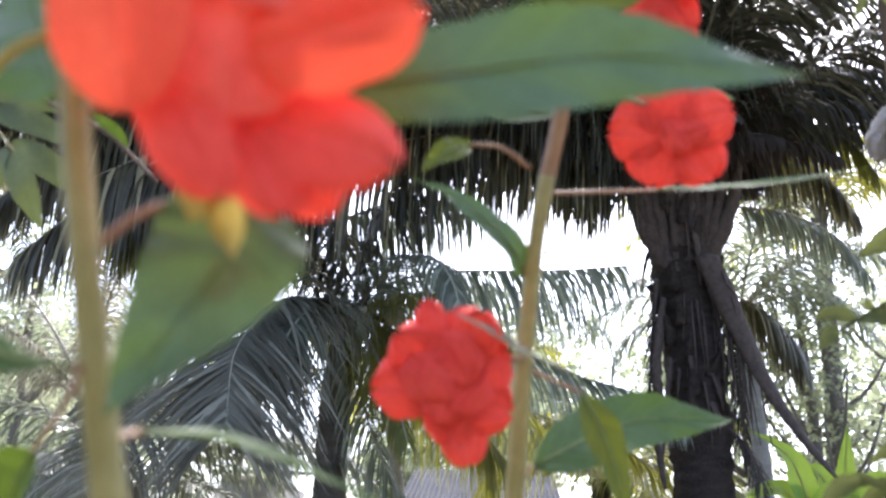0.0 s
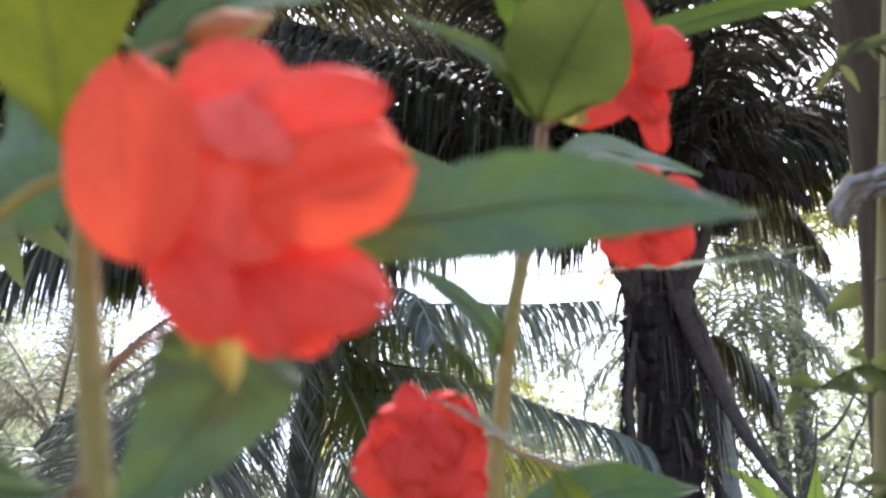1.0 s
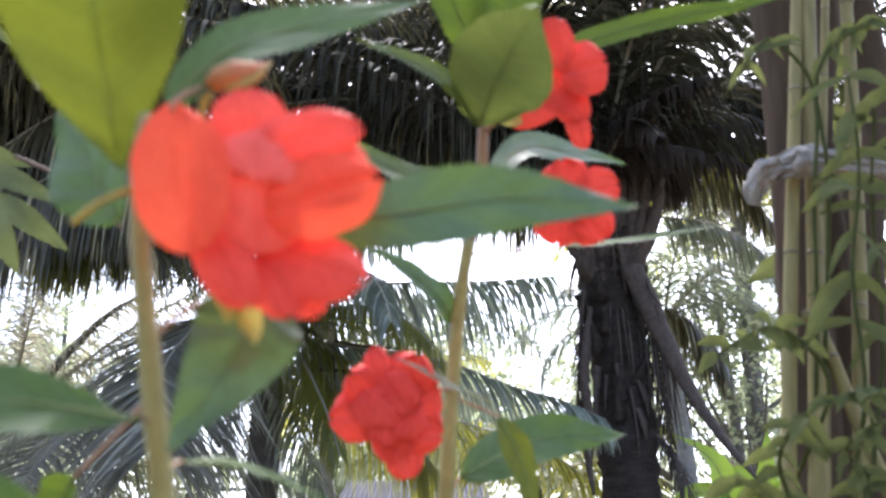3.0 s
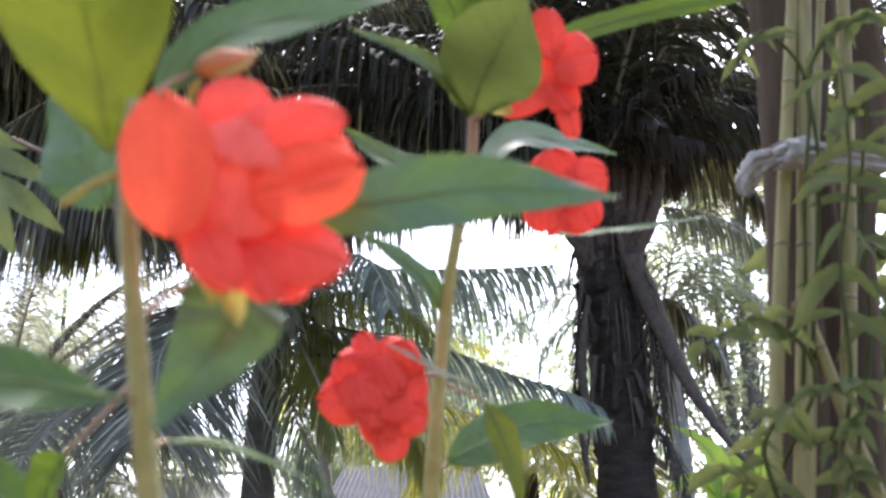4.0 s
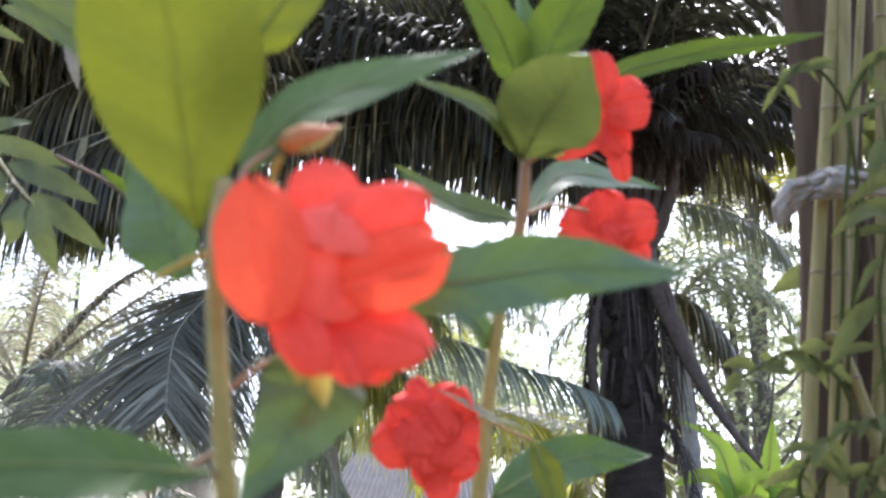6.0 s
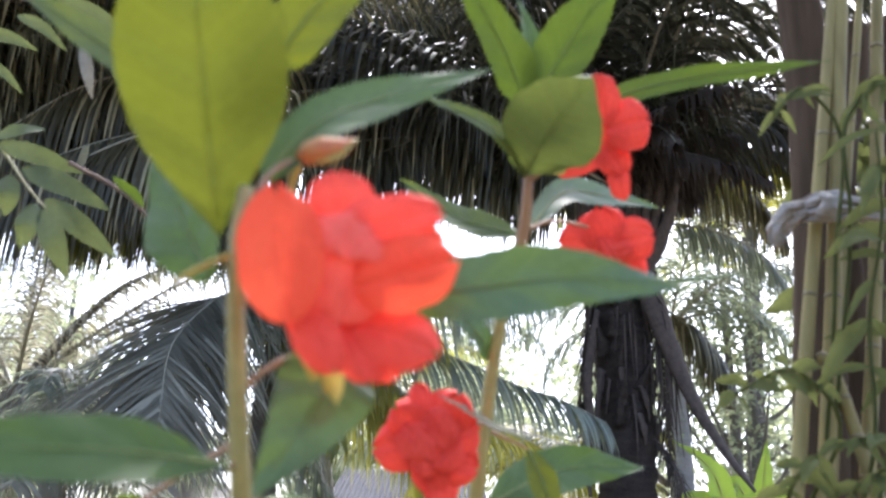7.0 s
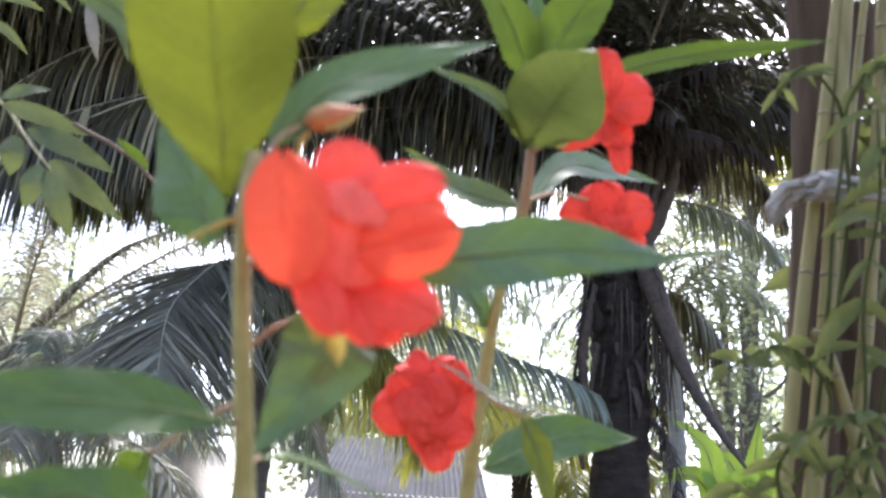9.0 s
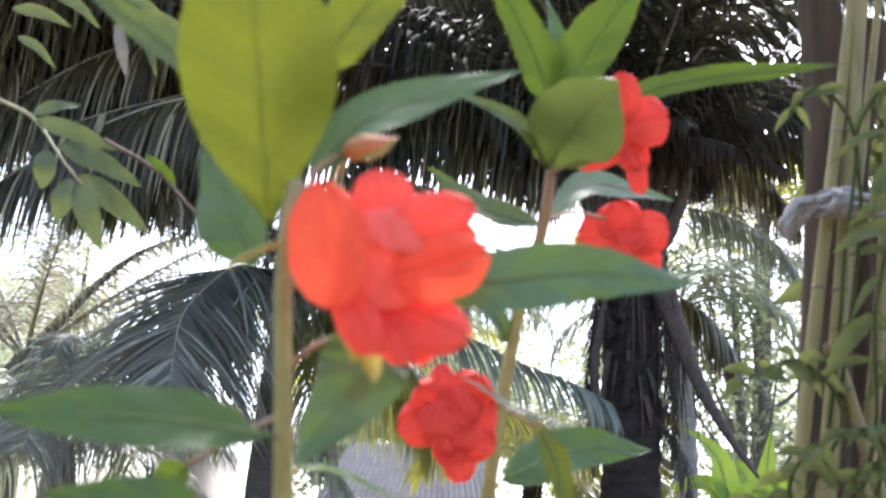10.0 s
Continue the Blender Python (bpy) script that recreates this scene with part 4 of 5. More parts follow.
# old leaf bases and a hanging stalk on the trunk
part("leaf_base", tube([(1.775, 7.78, 3.414), (1.909, 7.74, 2.989), (2.022, 7.72, 2.635), (2.202, 7.7, 2.198), (2.394, 7.7, 1.874), (2.627, 7.7, 1.559)], (0.16, 0.15, 0.12, 0.085, 0.06, 0.02), 12, 40, 0.1, 1, flat=0.5), M_FIBRE, palm, "long dry leaf stalk leaning off the trunk")
part("leaf_base", tube([(1.378, 7.75, 3.04), (1.311, 7.72, 2.68), (1.277, 7.7, 2.431), (1.291, 7.7, 2.146), (1.258, 7.7, 1.867), (1.288, 7.7, 1.461)], (0.03, 0.055, 0.06, 0.045, 0.05, 0.02), 9, 40, 0.22, 2, flat=0.6), M_FIBRE, palm, "thin dry stalk hanging beside the trunk")
rng = random.Random(31)
for k in range(34):
    u = rng.random()
    a = Vector((1.596, 7.74, 3.038)).lerp(Vector((2.067, 7.74, 2.542)), u) + Vector((rng.uniform(-0.07, 0.07), rng.uniform(-0.08, 0.08), rng.uniform(-0.12, 0.12)))
    ln, sway = rng.uniform(0.35, 0.85), rng.uniform(-0.05, 0.07)
    part("fibre_strip", tube([a, a + Vector((sway * 0.4, 0, -0.5 * ln)), a + Vector((sway, 0, -ln))], (rng.uniform(0.007, 0.02), 0.012, 0.004), 5, 8, 0.3, k, flat=0.5), M_FIBRE, palm)
rng = random.Random(5)
for k in range(26):
    side = rng.uniform(-1.2, 1.2)
    a = V(c1) + Vector((0.27 * math.sin(side), -0.27 * math.cos(side), rng.uniform(-2.2, 0.1)))
    w, ln = rng.uniform(0.02, 0.06), rng.uniform(0.25, 0.6)
    part("fibre_strip", tube([a, a + Vector((0.06 * side, -0.03, -0.5 * ln)), a + Vector((0.09 * side, 0.0, -ln))], (w, w * 0.8, w * 0.2), 6, 10, 0.35, k, flat=0.35), M_FIBRE, palm)
for k in range(11):
    dx = -0.6 + 0.12 * k + rng.uniform(-0.04, 0.04)
    a = V(c1) + Vector((0.3 * dx, -0.12, -1.0 + 0.25 * abs(dx)))
    part("leaf_base", tube([a, a + Vector((dx * 0.35, -0.08, 0.45)), a + Vector((dx * 0.6, -0.1, 0.95 + rng.uniform(0, 0.3)))], (0.1, 0.075, 0.045), 8, 16, 0.25, k + 20, flat=0.6), M_FIBRE, palm)
for k in range(16):
    side = rng.uniform(-1.6, 1.6)
    a = V(c1) + Vector((0.24 * math.sin(side), -0.24 * math.cos(side), -2.3 + 0.15 * k))
    part("leaf_stub", tube([a, a + Vector((0.05 * math.sin(side), -0.05, 0.09)), a + Vector((0.11 * math.sin(side), -0.09, 0.2))], (0.09, 0.06, 0.03), 8, 8, 0.3, k, flat=0.5), M_TRUNK, palm)
for k, (p, hd, ln) in enumerate([((1.83, 7.72, 3.36), 60, 1.7), ((1.33, 7.75, 3.21), -60, 1.2)]):
    frond(palm, p, hd, -82, ln, 4, 0.34, 50, 1.2, M_FROND_DRY, width=0.02, seed=k + 300, thick=0.03, label="hanging dead frond", start=0.05, rib_mat=M_FIBRE)
frond_line(palm, [(1.87, 7.9, 1.972), (1.975, 7.8, 1.817), (2.044, 7.7, 1.555), (2.061, 7.7, 1.225)], 0.38, 44, 0.9, M_FROND_DRY, 0.014, 371, 0.015, "small dark dead frond at the trunk", rib_mat=M_FIBRE, lift=-0.1, jit=0.35)
# fronds that hang as a curtain towards the young palm, and a few in sunlit colour on the other side
for k, (pts, lf, n, hg, mt) in enumerate([
    ([(1.524, 8, 4.354), (0.581, 7.7, 4.556), (-0.423, 7.4, 4.44), (-1.255, 7.1, 4.11), (-1.966, 6.8, 3.771), (-2.424, 6.6, 3.515), (-2.755, 6.4, 3.224)], 1.0, 120, 1.7, M_FROND_BROWN),
    ([(0.714, 7.6, 4.741), (-0.773, 7, 4.682), (-1.616, 6.6, 4.296), (-2.154, 6.3, 3.891), (-2.547, 6, 3.559), (-2.817, 5.8, 3.294)], 0.9, 110, 1.6, M_FROND_BROWN),
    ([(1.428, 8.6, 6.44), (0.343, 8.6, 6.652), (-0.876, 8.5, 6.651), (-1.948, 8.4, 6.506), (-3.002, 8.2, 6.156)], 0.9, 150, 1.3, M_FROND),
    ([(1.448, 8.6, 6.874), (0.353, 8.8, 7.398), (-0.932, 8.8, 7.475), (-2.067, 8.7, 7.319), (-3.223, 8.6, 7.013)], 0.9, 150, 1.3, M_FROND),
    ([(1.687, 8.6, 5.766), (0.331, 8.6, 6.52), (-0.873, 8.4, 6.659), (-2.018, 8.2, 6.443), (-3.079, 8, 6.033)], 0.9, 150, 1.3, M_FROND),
    ([(-2.122, 6.2, 4.386), (-2.733, 6.2, 4.141), (-3.224, 6.2, 3.763), (-3.682, 6.2, 3.309)], 0.75, 90, 1.6, M_FROND_BROWN),
    ([(-1.608, 6, 3.847), (-2.227, 6, 3.638), (-2.837, 6, 3.256), (-3.361, 6, 2.789)], 0.75, 90, 1.6, M_FROND_BROWN),
    ([(-1.92, 6.9, 3.653), (-2.244, 6.7, 3.467), (-2.538, 6.5, 3.265), (-2.792, 6.3, 3.007)], 0.5, 70, 1.2, M_FROND_LIT),
    ([(2.297, 9.0, 4.903), (2.775, 9.0, 5.005), (3.276, 9.0, 4.783), (3.587, 9.0, 4.282)], 0.6, 60, 1.2, M_FROND_BROWN),
    ([(2.615, 8.6, 5.034), (3.074, 8.6, 5.101), (3.445, 8.6, 4.914), (3.674, 8.6, 4.545)], 0.55, 60, 1.1, M_FROND_LIT),
    ([(2.479, 9.4, 4.558), (2.952, 9.4, 4.498), (3.458, 9.4, 4.246), (3.803, 9.4, 3.751)], 0.55, 60, 1.2, M_FROND_SHEEN),
    ([(-1.491, 7.9, 3.798), (-1.038, 7.9, 3.968), (-0.628, 7.9, 4.011), (-0.189, 7.9, 3.959)], 0.8, 46, 1.6, M_FROND_SHEEN),
    ([(3.682, 10, 6.814), (3.775, 10, 6.456), (3.872, 10, 5.991), (3.936, 10, 5.467)], 0.4, 50, 0.8, M_FROND_LIT),
]):
    frond_line(palm, pts, lf, int(n * 1.35), hg, mt, 0.034 if mt is M_FROND_BROWN else 0.024, k + 340, 0.02, jit=0.2, ends=0.2, spread=0.4, ahead=0.2, lift=-0.6)

# ---- young palm on the other side of the gap
t2 = (-1.33, 7.5, 1.46)
palm2 = thing("coconut_palm", (t2[0] - 0.02, t2[1], 0), "small coconut palm with long dark drooping fronds", "palm", "coconut palms")
part("trunk", palm_trunk([(t2[0] - 0.02, t2[1], -0.1), t2, (-1.33, 7.5, 1.99), (-1.29, 7.5, 2.45), (-1.22, 7.5, 2.81)], 0.13, 0.12, 14, 2), M_TRUNK_GREY, palm2)
c2 = (-1.22, 7.5, 2.81)
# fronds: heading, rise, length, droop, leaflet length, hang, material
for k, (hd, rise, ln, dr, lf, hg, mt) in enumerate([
    (-95, -8, 2.4, 45, 0.95, 1.2, M_FROND_SHEEN), (-165, -2, 1.9, 80, 1.0, 1.0, M_FROND_SHEEN), (150, 30, 2.0, 110, 0.7, 0.9, M_FROND_SHEEN),
    (128, 12, 1.7, 70, 0.7, 0.9, M_FROND_LIT), (-75, 60, 2.1, 70, 0.75, 0.6, M_FROND_SHEEN), (-105, 42, 2.2, 70, 0.75, 0.6, M_FROND_SHEEN),
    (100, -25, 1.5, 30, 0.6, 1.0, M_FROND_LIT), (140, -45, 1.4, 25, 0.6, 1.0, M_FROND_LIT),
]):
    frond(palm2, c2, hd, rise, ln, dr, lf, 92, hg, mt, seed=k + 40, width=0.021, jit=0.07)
# long fronds: midrib, leaflet length, pairs, hang, material, width, ahead, spread, lift
for k, (pts, lf, n, hg, mt, w, ah, sp, up) in enumerate([
    ([(-1.279, 7.5, 2.755), (-1.478, 7.2, 2.834), (-1.599, 6.9, 2.787), (-1.722, 6.4, 2.457), (-1.737, 6, 2.156), (-1.644, 5.6, 1.826), (-1.546, 5.3, 1.537)], 1.3, 220, 0.14, M_FROND_GLARE, 0.032, 0.5, 0.75, -0.2),
    ([(-1.294, 7.4, 2.76), (-1.844, 7, 2.292), (-2.199, 6.5, 1.937), (-2.332, 6, 1.679), (-2.392, 5.7, 1.445), (-2.398, 5.5, 1.166)], 1.1, 90, 0.5, M_FROND_GLARE, 0.026, 0.4, 0.75, 0.25),
    ([(-1.153, 7.5, 2.86), (-0.932, 7.55, 3.098), (-0.459, 7.6, 3.221), (0.068, 7.65, 3.249), (0.551, 7.7, 3.277), (1.087, 7.75, 3.335)], 0.85, 120, 0.8, M_FROND_SHEEN, 0.021, 0.25, 0.3, -0.7),
    ([(-1.161, 7.45, 2.726), (-0.69, 7.4, 2.628), (-0.274, 7.35, 2.56), (0.18, 7.3, 2.446), (0.623, 7.25, 2.253), (1.055, 7.2, 2.11), (1.324, 7.15, 1.969)], 0.6, 100, 0.6, M_FROND_SHEEN, 0.022, 0.45, 0.35, -0.5),
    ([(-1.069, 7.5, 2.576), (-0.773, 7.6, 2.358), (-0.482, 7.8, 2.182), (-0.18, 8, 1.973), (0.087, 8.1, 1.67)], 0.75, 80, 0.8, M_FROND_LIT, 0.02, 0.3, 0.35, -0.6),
    ([(-1.223, 7.5, 2.84), (-1.177, 7.5, 3.348), (-0.946, 7.4, 3.878), (-0.56, 7.3, 4.229), (-0.172, 7.2, 4.363)], 0.9, 90, 1.0, M_FROND, 0.028, 0.2, 0.35, -0.6),
    ([(-1.256, 7.5, 2.84), (-1.359, 7.4, 3.414), (-1.547, 7.2, 3.898), (-1.817, 7, 4.222), (-2.115, 6.8, 4.382)], 0.9, 90, 1.0, M_FROND, 0.028, 0.2, 0.35, -0.6),
    ([(-1.265, 7.4, 2.772), (-1.454, 7.1, 2.803), (-1.648, 6.8, 2.668), (-1.806, 6.5, 2.389), (-1.851, 6.2, 2.035), (-1.816, 6, 1.696)], 0.9, 120, 0.5, M_FROND_GLARE, 0.03, 0.4, 0.6, -0.1),
    ([(-1.187, 7.6, 2.816), (-0.798, 7.9, 3.107), (-0.212, 8.3, 3.313), (0.491, 8.7, 3.298), (1.12, 9, 3.039)], 0.8, 80, 0.7, M_FROND_SHEEN, 0.016, 0.3, 0.4, -0.5),
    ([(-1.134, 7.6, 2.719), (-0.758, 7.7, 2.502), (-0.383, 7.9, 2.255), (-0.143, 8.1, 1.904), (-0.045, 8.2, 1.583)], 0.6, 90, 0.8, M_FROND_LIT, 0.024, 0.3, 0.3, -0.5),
    ([(-1.193, 7.4, 2.541), (-1.077, 7.3, 2.063), (-0.904, 7.2, 1.618), (-0.611, 7.1, 1.17)], 0.6, 80, 0.5, M_FROND_SHEEN, 0.02, 0.5, 0.7, 0.0),
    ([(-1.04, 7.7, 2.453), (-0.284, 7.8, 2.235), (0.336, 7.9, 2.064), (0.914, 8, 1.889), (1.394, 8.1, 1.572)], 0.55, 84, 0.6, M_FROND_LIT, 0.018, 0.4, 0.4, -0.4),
]):
    frond_line(palm2, pts, lf, n, hg, mt, w, k + 60, 0.017, ahead=ah, jit=0.16, spread=sp, lift=up, ends=0.3)
for a, b, c in [((-1.09, 7.4, 2.43), (-0.78, 7.3, 2.41), (-0.42, 7.2, 2.34)), ((-1.14, 7.4, 2.15), (-0.91, 7.3, 2.18), (-0.63, 7.2, 2.06)), ((-0.8, 7.3, 2.52), (-0.78, 7.3, 2.36), (-0.8, 7.3, 2.18)), ((-1.13, 7.4, 2.81), (-0.75, 7.3, 2.64), (-0.11, 7.2, 2.54))]:
    part("fruit_stalk", tube([a, b, c], (0.02, 0.014, 0.006), 6, 12), M_FIBRE, palm2, "dark bare fruit stalk")
for k in range(8):
    a = V(c2) + Vector((rng.uniform(-0.1, 0.5), -0.2, rng.uniform(-0.35, 0.05)))
    part("young_coconut", tube([a, a + Vector((0.03, 0, -0.04)), a + Vector((0.06, 0, -0.1))], (0.02, 0.045, 0.015), 8, 8, 0.1, k), M_RACHIS, palm2, "small young coconut")

# ---- palms further off
def far_palm(foot, top, fronds, length, seed, mat, label, r=0.14, trunk_mat=None, low=5):
    ob = thing("coconut_palm", (foot[0], foot[1], 0), label, "palm", "coconut palms")
    f, t = Vector((foot[0], foot[1], -0.1)), V(top)
    part("trunk", palm_trunk([f, f.lerp(t, 0.5) + Vector((0.1, 0, 0)), t], r, r * 0.8, 30, seed, ring=0.09), trunk_mat or M_TRUNK, ob)
    rg = random.Random(seed)
    for k in range(fronds):
        frond(ob, top, 360 * k / fronds + rg.uniform(-15, 15), rg.uniform(low, 65), length * rg.uniform(0.85, 1.1), rg.uniform(75, 110), 0.8, 46, 0.65, mat, seed=seed * 30 + k, width=0.04)
    return ob


far_palm((-5.68, 10.0, 1.71), (-6.16, 10.0, 5.12), 16, 3.6, 3, M_FROND, "tall coconut palm with hanging grey-green fronds", low=30)
far_palm((-1.15, 12.0, 1.78), (-1.49, 12.0, 3.06), 11, 2.4, 5, M_FROND_LIT, "young coconut palm with yellow-green fronds", 0.085, M_TRUNK_PALE)
far_palm((4.18, 13.0, 2.02), (4.63, 13.0, 5.98), 13, 3.2, 6, M_FROND_LIT, "coconut palm with light green fronds", trunk_mat=M_TRUNK_GREY)
far_palm((-4.54, 6.0, 1.31), (-3.59, 6.0, 4.79), 14, 3.4, 7, M_FROND_BROWN, "coconut palm with drooping grey-green fronds")

far_palm((0.94, 11.0, 1.57), (1.14, 11.0, 1.88), 11, 2.2, 8, M_FROND_LIT, "young coconut palm with yellow-green fronds")
far_palm((-3.07, 8.0, 1.06), (-3.12, 8.0, 1.42), 11, 2.3, 9, M_FROND_SHEEN, "young coconut palm with dark green fronds", 0.12, M_TRUNK_GREY)


def leaning_palm(foot, top, fronds, label, seed, mat=None):
    """A palm at the yard's side; fronds: heading, rise, length, droop."""
    ob = thing("coconut_palm", (foot[0], foot[1], 0), label, "palm", "coconut palms")
    part("trunk", palm_trunk([(foot[0], foot[1], -0.1), V(foot).lerp(V(top), 0.5) + Vector((0, 0, 0)), top], 0.2, 0.16, 24, seed), M_TRUNK, ob)
    rg = random.Random(seed)
    for k, (hd, rise, ln, dr) in enumerate(fronds):
        frond(ob, V(top) + Vector((0, 0, rg.uniform(-0.3, 0.5))), hd, rise, ln, dr, rg.uniform(0.95, 1.2), 96, rg.uniform(0.3, 1.0), mat or M_FROND, width=0.036, seed=seed * 40 + k)


leaning_palm((-5.2, 6.4, 0), (-4.4, 6.6, 4.7), [(78 + 6 * k, -12 + 5 * k, 3.6 - 0.2 * k, 16) for k in range(5)] + [(74 + 7 * k, -20 + 4 * k, 3.3, 8) for k in range(5)] + [(80 + 9 * k, -24, 3.0 - 0.3 * k, 0) for k in range(3)] + [(70 + 7 * k, -24 - 2 * k, 3.4 - 0.2 * k, 0) for k in range(4)] + [(60 + 5 * k, 18 + 5 * (k % 4), 5.0 + 0.3 * (k % 5), 32 + 6 * (k % 4)) for k in range(16)]
             + [(-60 + 30 * k, 30, 4, 80) for k in range(3)] + [(150 + 30 * k, 35, 4, 80) for k in range(4)], "coconut palm with long grey-green drooping fronds", 21, M_FROND_BROWN)
leaning_palm((5.4, 6.8, 0), (4.9, 6.6, 5.0), [(-122 + 13 * k, 24 + 6 * (k % 4), 4.0 + 0.3 * (k % 4), 40 + 7 * (k % 4)) for k in range(2)]
             + [(-30 + 30 * k, 35, 4, 80) for k in range(7)], "coconut palm with dark drooping fronds", 22)

p3 = (-4.27, 9.5, 2.4)
palm3 = thing("coconut_palm", (p3[0], p3[1], 0), "coconut palm with rising green fronds, glare put into their silvery colour", "palm", "coconut palms")
part("trunk", palm_trunk([(p3[0], p3[1], -0.1), (p3[0] + 0.03, p3[1], 0.9), p3], 0.16, 0.13, 12, 31), M_TRUNK_GREY, palm3)
for k, (hd, rise, ln, dr) in enumerate([(92, 46, 2.6, 22), (70, 26, 2.3, 40), (-80, 60, 2.6, 40), (-95, 35, 2.4, 50), (150, 50, 2.2, 60), (-150, 40, 2.2, 70), (-20, 80, 2.8, 30), (110, 10, 2.0, 50)]):
    frond(palm3, p3, hd, rise, ln, dr, 0.55, 110, 1.0, M_FROND_GLARE, seed=k + 400, width=0.02, jit=0.35)
frond_line(palm3, [(-4.362, 9.4, 2.225), (-4.028, 9.4, 2.69), (-3.683, 9.4, 3.171), (-3.309, 9.4, 3.561), (-2.814, 9.4, 3.835)], 0.6, 110, 0.9, M_FROND_GLARE, 0.022, 431, 0.075, jit=0.15, start=0.3, rib_mat=M_TRUNK_GREY)
p4 = (3.11, 12.0, 4.13)
far_palm((3.12, 12.0, 1.92), p4, 12, 2.4, 12, M_FROND_SHEEN, "slender coconut palm with a pale ringed trunk", 0.125, M_TRUNK_PALE, low=10)

# ---- banana plants
def banana(foot, leaves, label):
    ob = thing("banana_plant", (foot[0], foot[1], 0), label, "banana", "banana plants")
    f = V(foot)
    part("stem", tube([Vector((f.x, f.y, -0.05)), Vector((f.x, f.y, 0.8)), f], (0.09, 0.08, 0.04), 12, 10), M_FROND_LIT, ob)
    for k, (mid, tip, w) in enumerate(leaves):
        lf = part("leaf", blade([f, f.lerp(V(mid), 0.5) + Vector((0, 0, 0.08)), mid, tip], w, (0.1, -0.8, 0.5), n=20, m=6, serr=0.04, seed=k), M_BANANA, ob)
        part("midrib", tube([f, f.lerp(V(mid), 0.5) + Vector((0, 0, 0.08)), mid, tip], (0.012, 0.008, 0.003), 6, 14), M_STEM, lf)


banana((2.95, 9.3, 1.15), [((2.75, 9.25, 1.9), (2.36, 9.2, 2.19), 0.3), ((2.62, 9.2, 1.62), (2.26, 9.1, 1.55), 0.3), ((3.1, 9.2, 1.6), (3.35, 9.1, 1.5), 0.3)], "banana plant with bright yellow-green leaves")
banana((3.38, 9.8, 1.35), [((3.42, 9.78, 1.85), (3.5, 9.78, 2.33), 0.27), ((3.75, 9.7, 1.75), (4.0, 9.7, 1.6), 0.3), ((3.1, 9.7, 1.85), (2.95, 9.7, 1.75), 0.24)], "banana plant with bright yellow-green leaves")

# ---- house behind the palms
def house():
    a, b = (-1.85, 17.0, 2.68), (1.17, 17.0, 2.68)
    z = a[2]
    ob = thing("house", ((a[0] + b[0]) / 2, 18, 0), "low whitewashed house with a grey corrugated roof", "house")
    x0, x1, y0, y1 = -1.5, 0.9, 12.4, 21.6
    n = 180
    vs, fs = [], []
    for i in range(n + 1):
        x = x0 + (x1 - x0) * i / n
        c = 0.028 * math.cos(i * math.pi / 3)
        for y, zz in ((y0, z - 1.35), (17.0, z), (y1, z - 1.35)):
            vs.append(Vector((x, y, zz + c)))
    for i in range(n):
        for j in range(2):
            q = i * 3 + j
            fs.append((q, q + 3, q + 4, q + 1))
    part("roof", (vs, fs), M_ROOF, ob, "grey corrugated roof sheets", smooth=False)
    def box(ax, ay, az, bx, by, bz):
        p = [Vector((x, y, q)) for q in (az, bz) for x, y in ((ax, ay), (bx, ay), (bx, by), (ax, by))]
        return p, [(0, 3, 2, 1), (4, 5, 6, 7), (0, 1, 5, 4), (1, 2, 6, 5), (2, 3, 7, 6), (3, 0, 4, 7)]
    part("wall", box(x0 + 0.3, y0 + 0.5, -0.1, x1 - 0.3, y0 + 0.7, z - 1.2), M_WALL, ob)
    part("wall", box(x0 + 0.3, y0 + 0.7, -0.1, x0 + 0.5, y1 - 0.5, z - 1.2), M_WALL, ob)
    part("wall", box(x1 - 0.5, y0 + 0.7, -0.1, x1 - 0.3, y1 - 0.5, z - 1.2), M_WALL, ob)
    part("wall", box(x0 + 0.3, y1 - 0.5, -0.1, x1 - 0.3, y1 - 0.3, z - 1.2), M_WALL, ob)


house()

# ---- shed at the other side
def slab(p0, along, across, up):
    """A box from a corner and three edges."""
    p0, a, b, c = V(p0), V(along), V(across), V(up)
    vs = [p0, p0 + a, p0 + a + b, p0 + b, p0 + c, p0 + a + c, p0 + a + b + c, p0 + b + c]
    return vs, [(0, 3, 2, 1), (4, 5, 6, 7), (0, 1, 5, 4), (1, 2, 6, 5), (2, 3, 7, 6), (3, 0, 4, 7)]


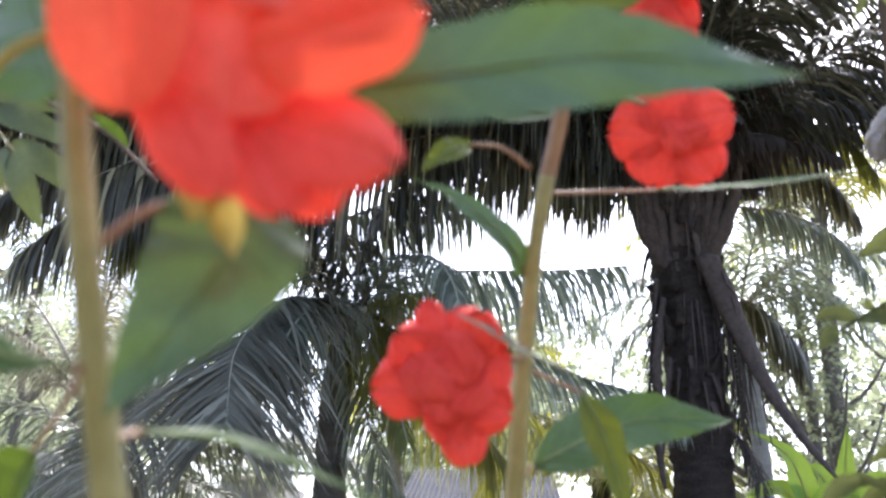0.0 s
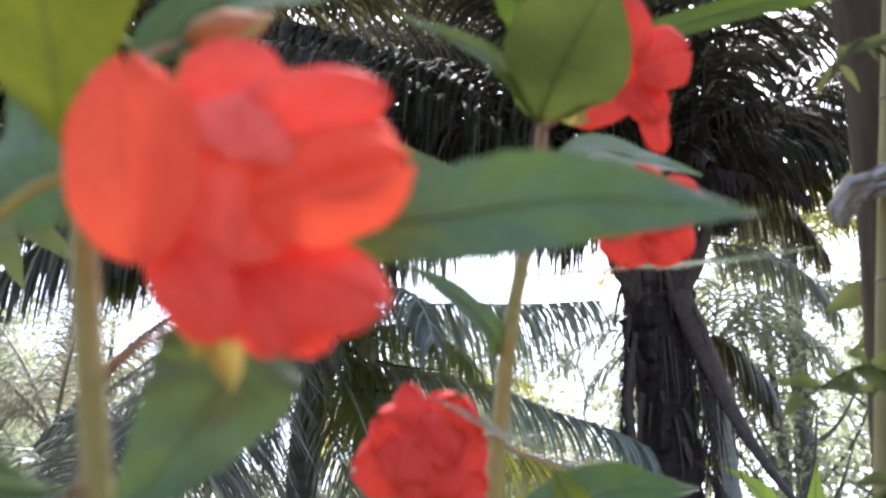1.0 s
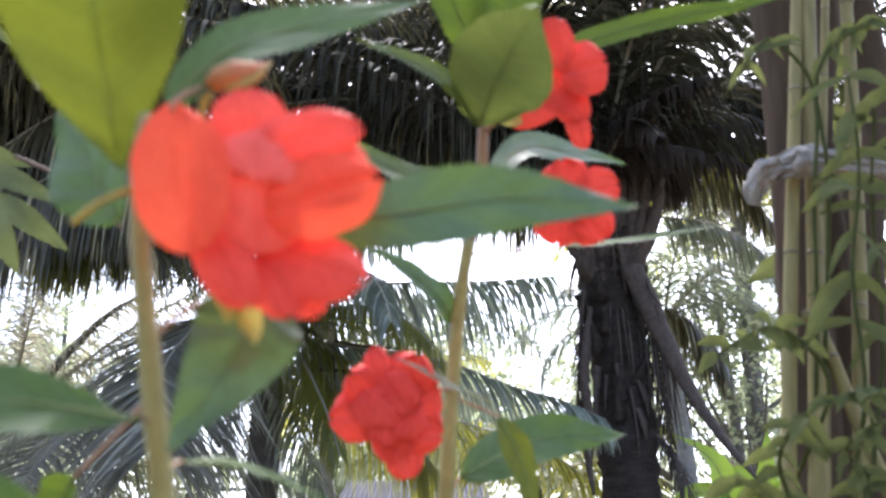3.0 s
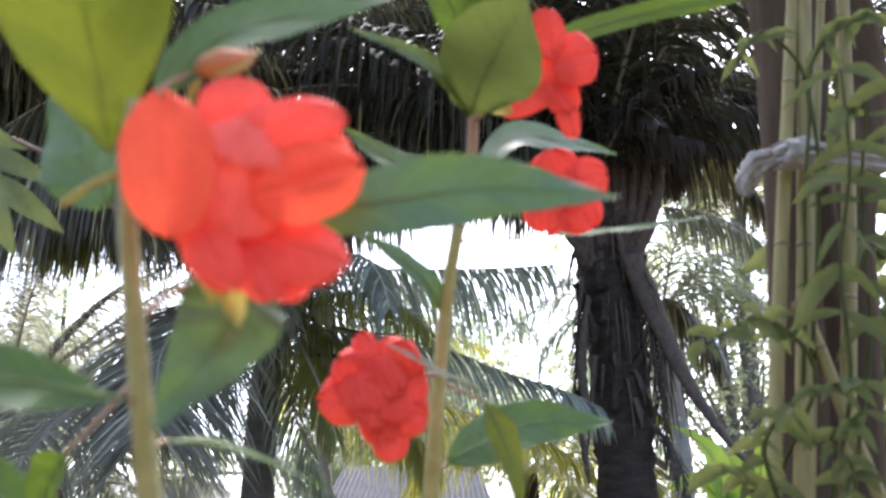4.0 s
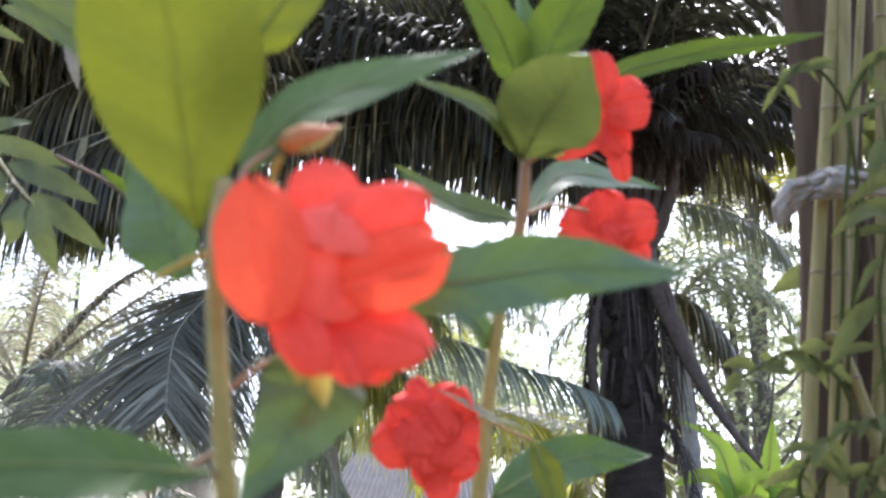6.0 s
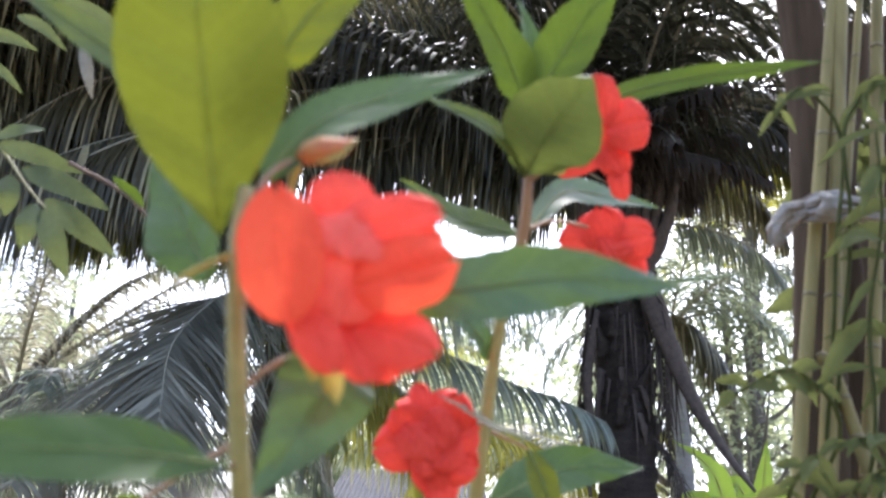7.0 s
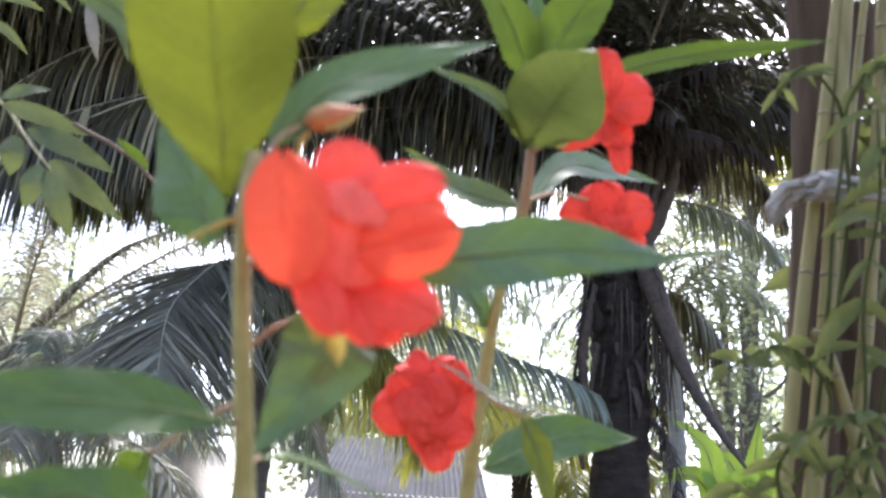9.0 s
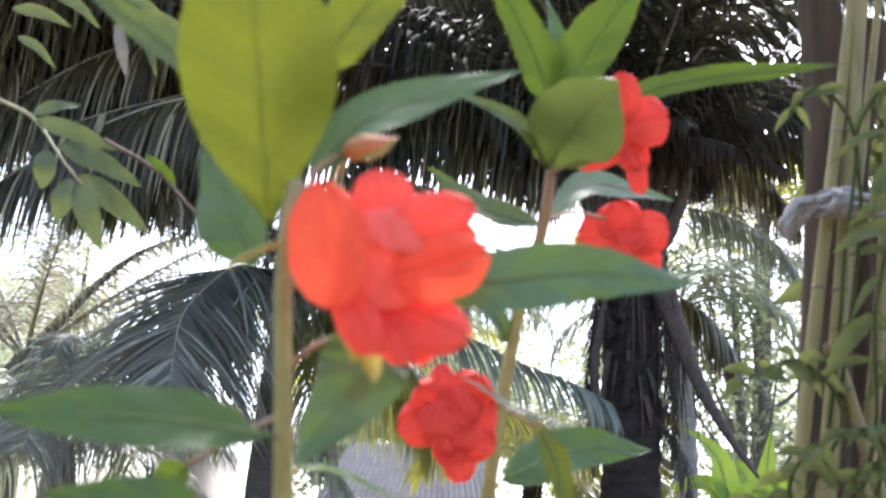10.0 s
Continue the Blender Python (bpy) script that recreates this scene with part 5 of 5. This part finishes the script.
w0, w1 = (-3.83, 13.0, 2.09), (-3.16, 13.0, 2.09)
shed = thing("shed", ((w0[0] + w1[0]) / 2, 14, 0), "small beige-walled shed with a grey sheet roof", "shed")
part("wall", slab((w0[0], 13, -0.1), (w1[0] - w0[0], 0, 0), (0, 2.5, 0), (0, 0, w0[2] + 0.1)), M_PLASTER, shed)
part("roof", slab((w0[0] - 0.12, 12.8, w0[2]), (w1[0] - w0[0] + 0.24, 0, 0), (0, 2.9, 0.3), (0, 0, 0.05)), M_ROOF, shed, "grey roof sheet")

# ---- broadleaf trees behind
def tree(x, y, height, spread, count, leaf_len, seed, low=0.25):
    ob = thing("tree", (x, y, 0), "leafy broadleaf tree, light green foliage with haze put into its colour", "tree", "background trees")
    rg = random.Random(seed)
    top = Vector((x, y, height * 0.8))
    part("trunk", tube([Vector((x, y, -0.1)), Vector((x + 0.1, y, height * 0.4)), top], (0.11, 0.08, 0.03), 8, 10, 0.1), M_BARK, ob)
    for k in range(6):
        a = rg.uniform(0, 6.28)
        s = Vector((x, y, height * rg.uniform(0.3, 0.6)))
        part("limb", tube([s, s + Vector((math.cos(a), math.sin(a), 0.7)) * spread * 0.3, s + Vector((math.cos(a), math.sin(a), 1.1)) * spread * 0.6], (0.04, 0.025, 0.01), 6, 8), M_BARK, ob)
    part("crown", crown_leaves((x, y, height * (1 + low) / 2), (spread * 0.7, spread * 0.7, height * (1 - low) * 0.45), count, leaf_len, seed), M_TREE_HAZE, ob, smooth=False, kind="stuff")


for k, (x, y, h, s, n, l) in enumerate([
    (-12, 24, 7.5, 4, 5000, 0.28), (-2.5, 27, 6.0, 3, 4000, 0.28), (0.5, 26, 8.6, 4.8, 6500, 0.28), (5, 25, 8.6, 4.2, 2800, 0.28), (9.5, 22, 9, 4, 2800, 0.26), (4.6, 13.5, 5.6, 2.6, 700, 0.13), (6.8, 16, 8, 3, 1000, 0.15),
    (-8.5, 19, 5.6, 2.6, 3500, 0.18), (13, 24, 9, 4, 5000, 0.28), (-14, 24, 8, 4, 5000, 0.28),
]):
    tree(x, y, h, s, n, l, 60 + k)
for k, (p, s, n) in enumerate([((4.12, 13.0, 5.98), 1.6, 1600), ((4.11, 12.0, 4.12), 1.4, 800), ((3.5, 14.0, 3.97), 1.8, 700), ((-6.06, 15.0, 5.76), 1.8, 2200), ((-7.49, 14.0, 6.19), 2.0, 3000)]):
    tree(p[0], p[1], p[2] + 0.9, s, n, 0.12, 90 + k)
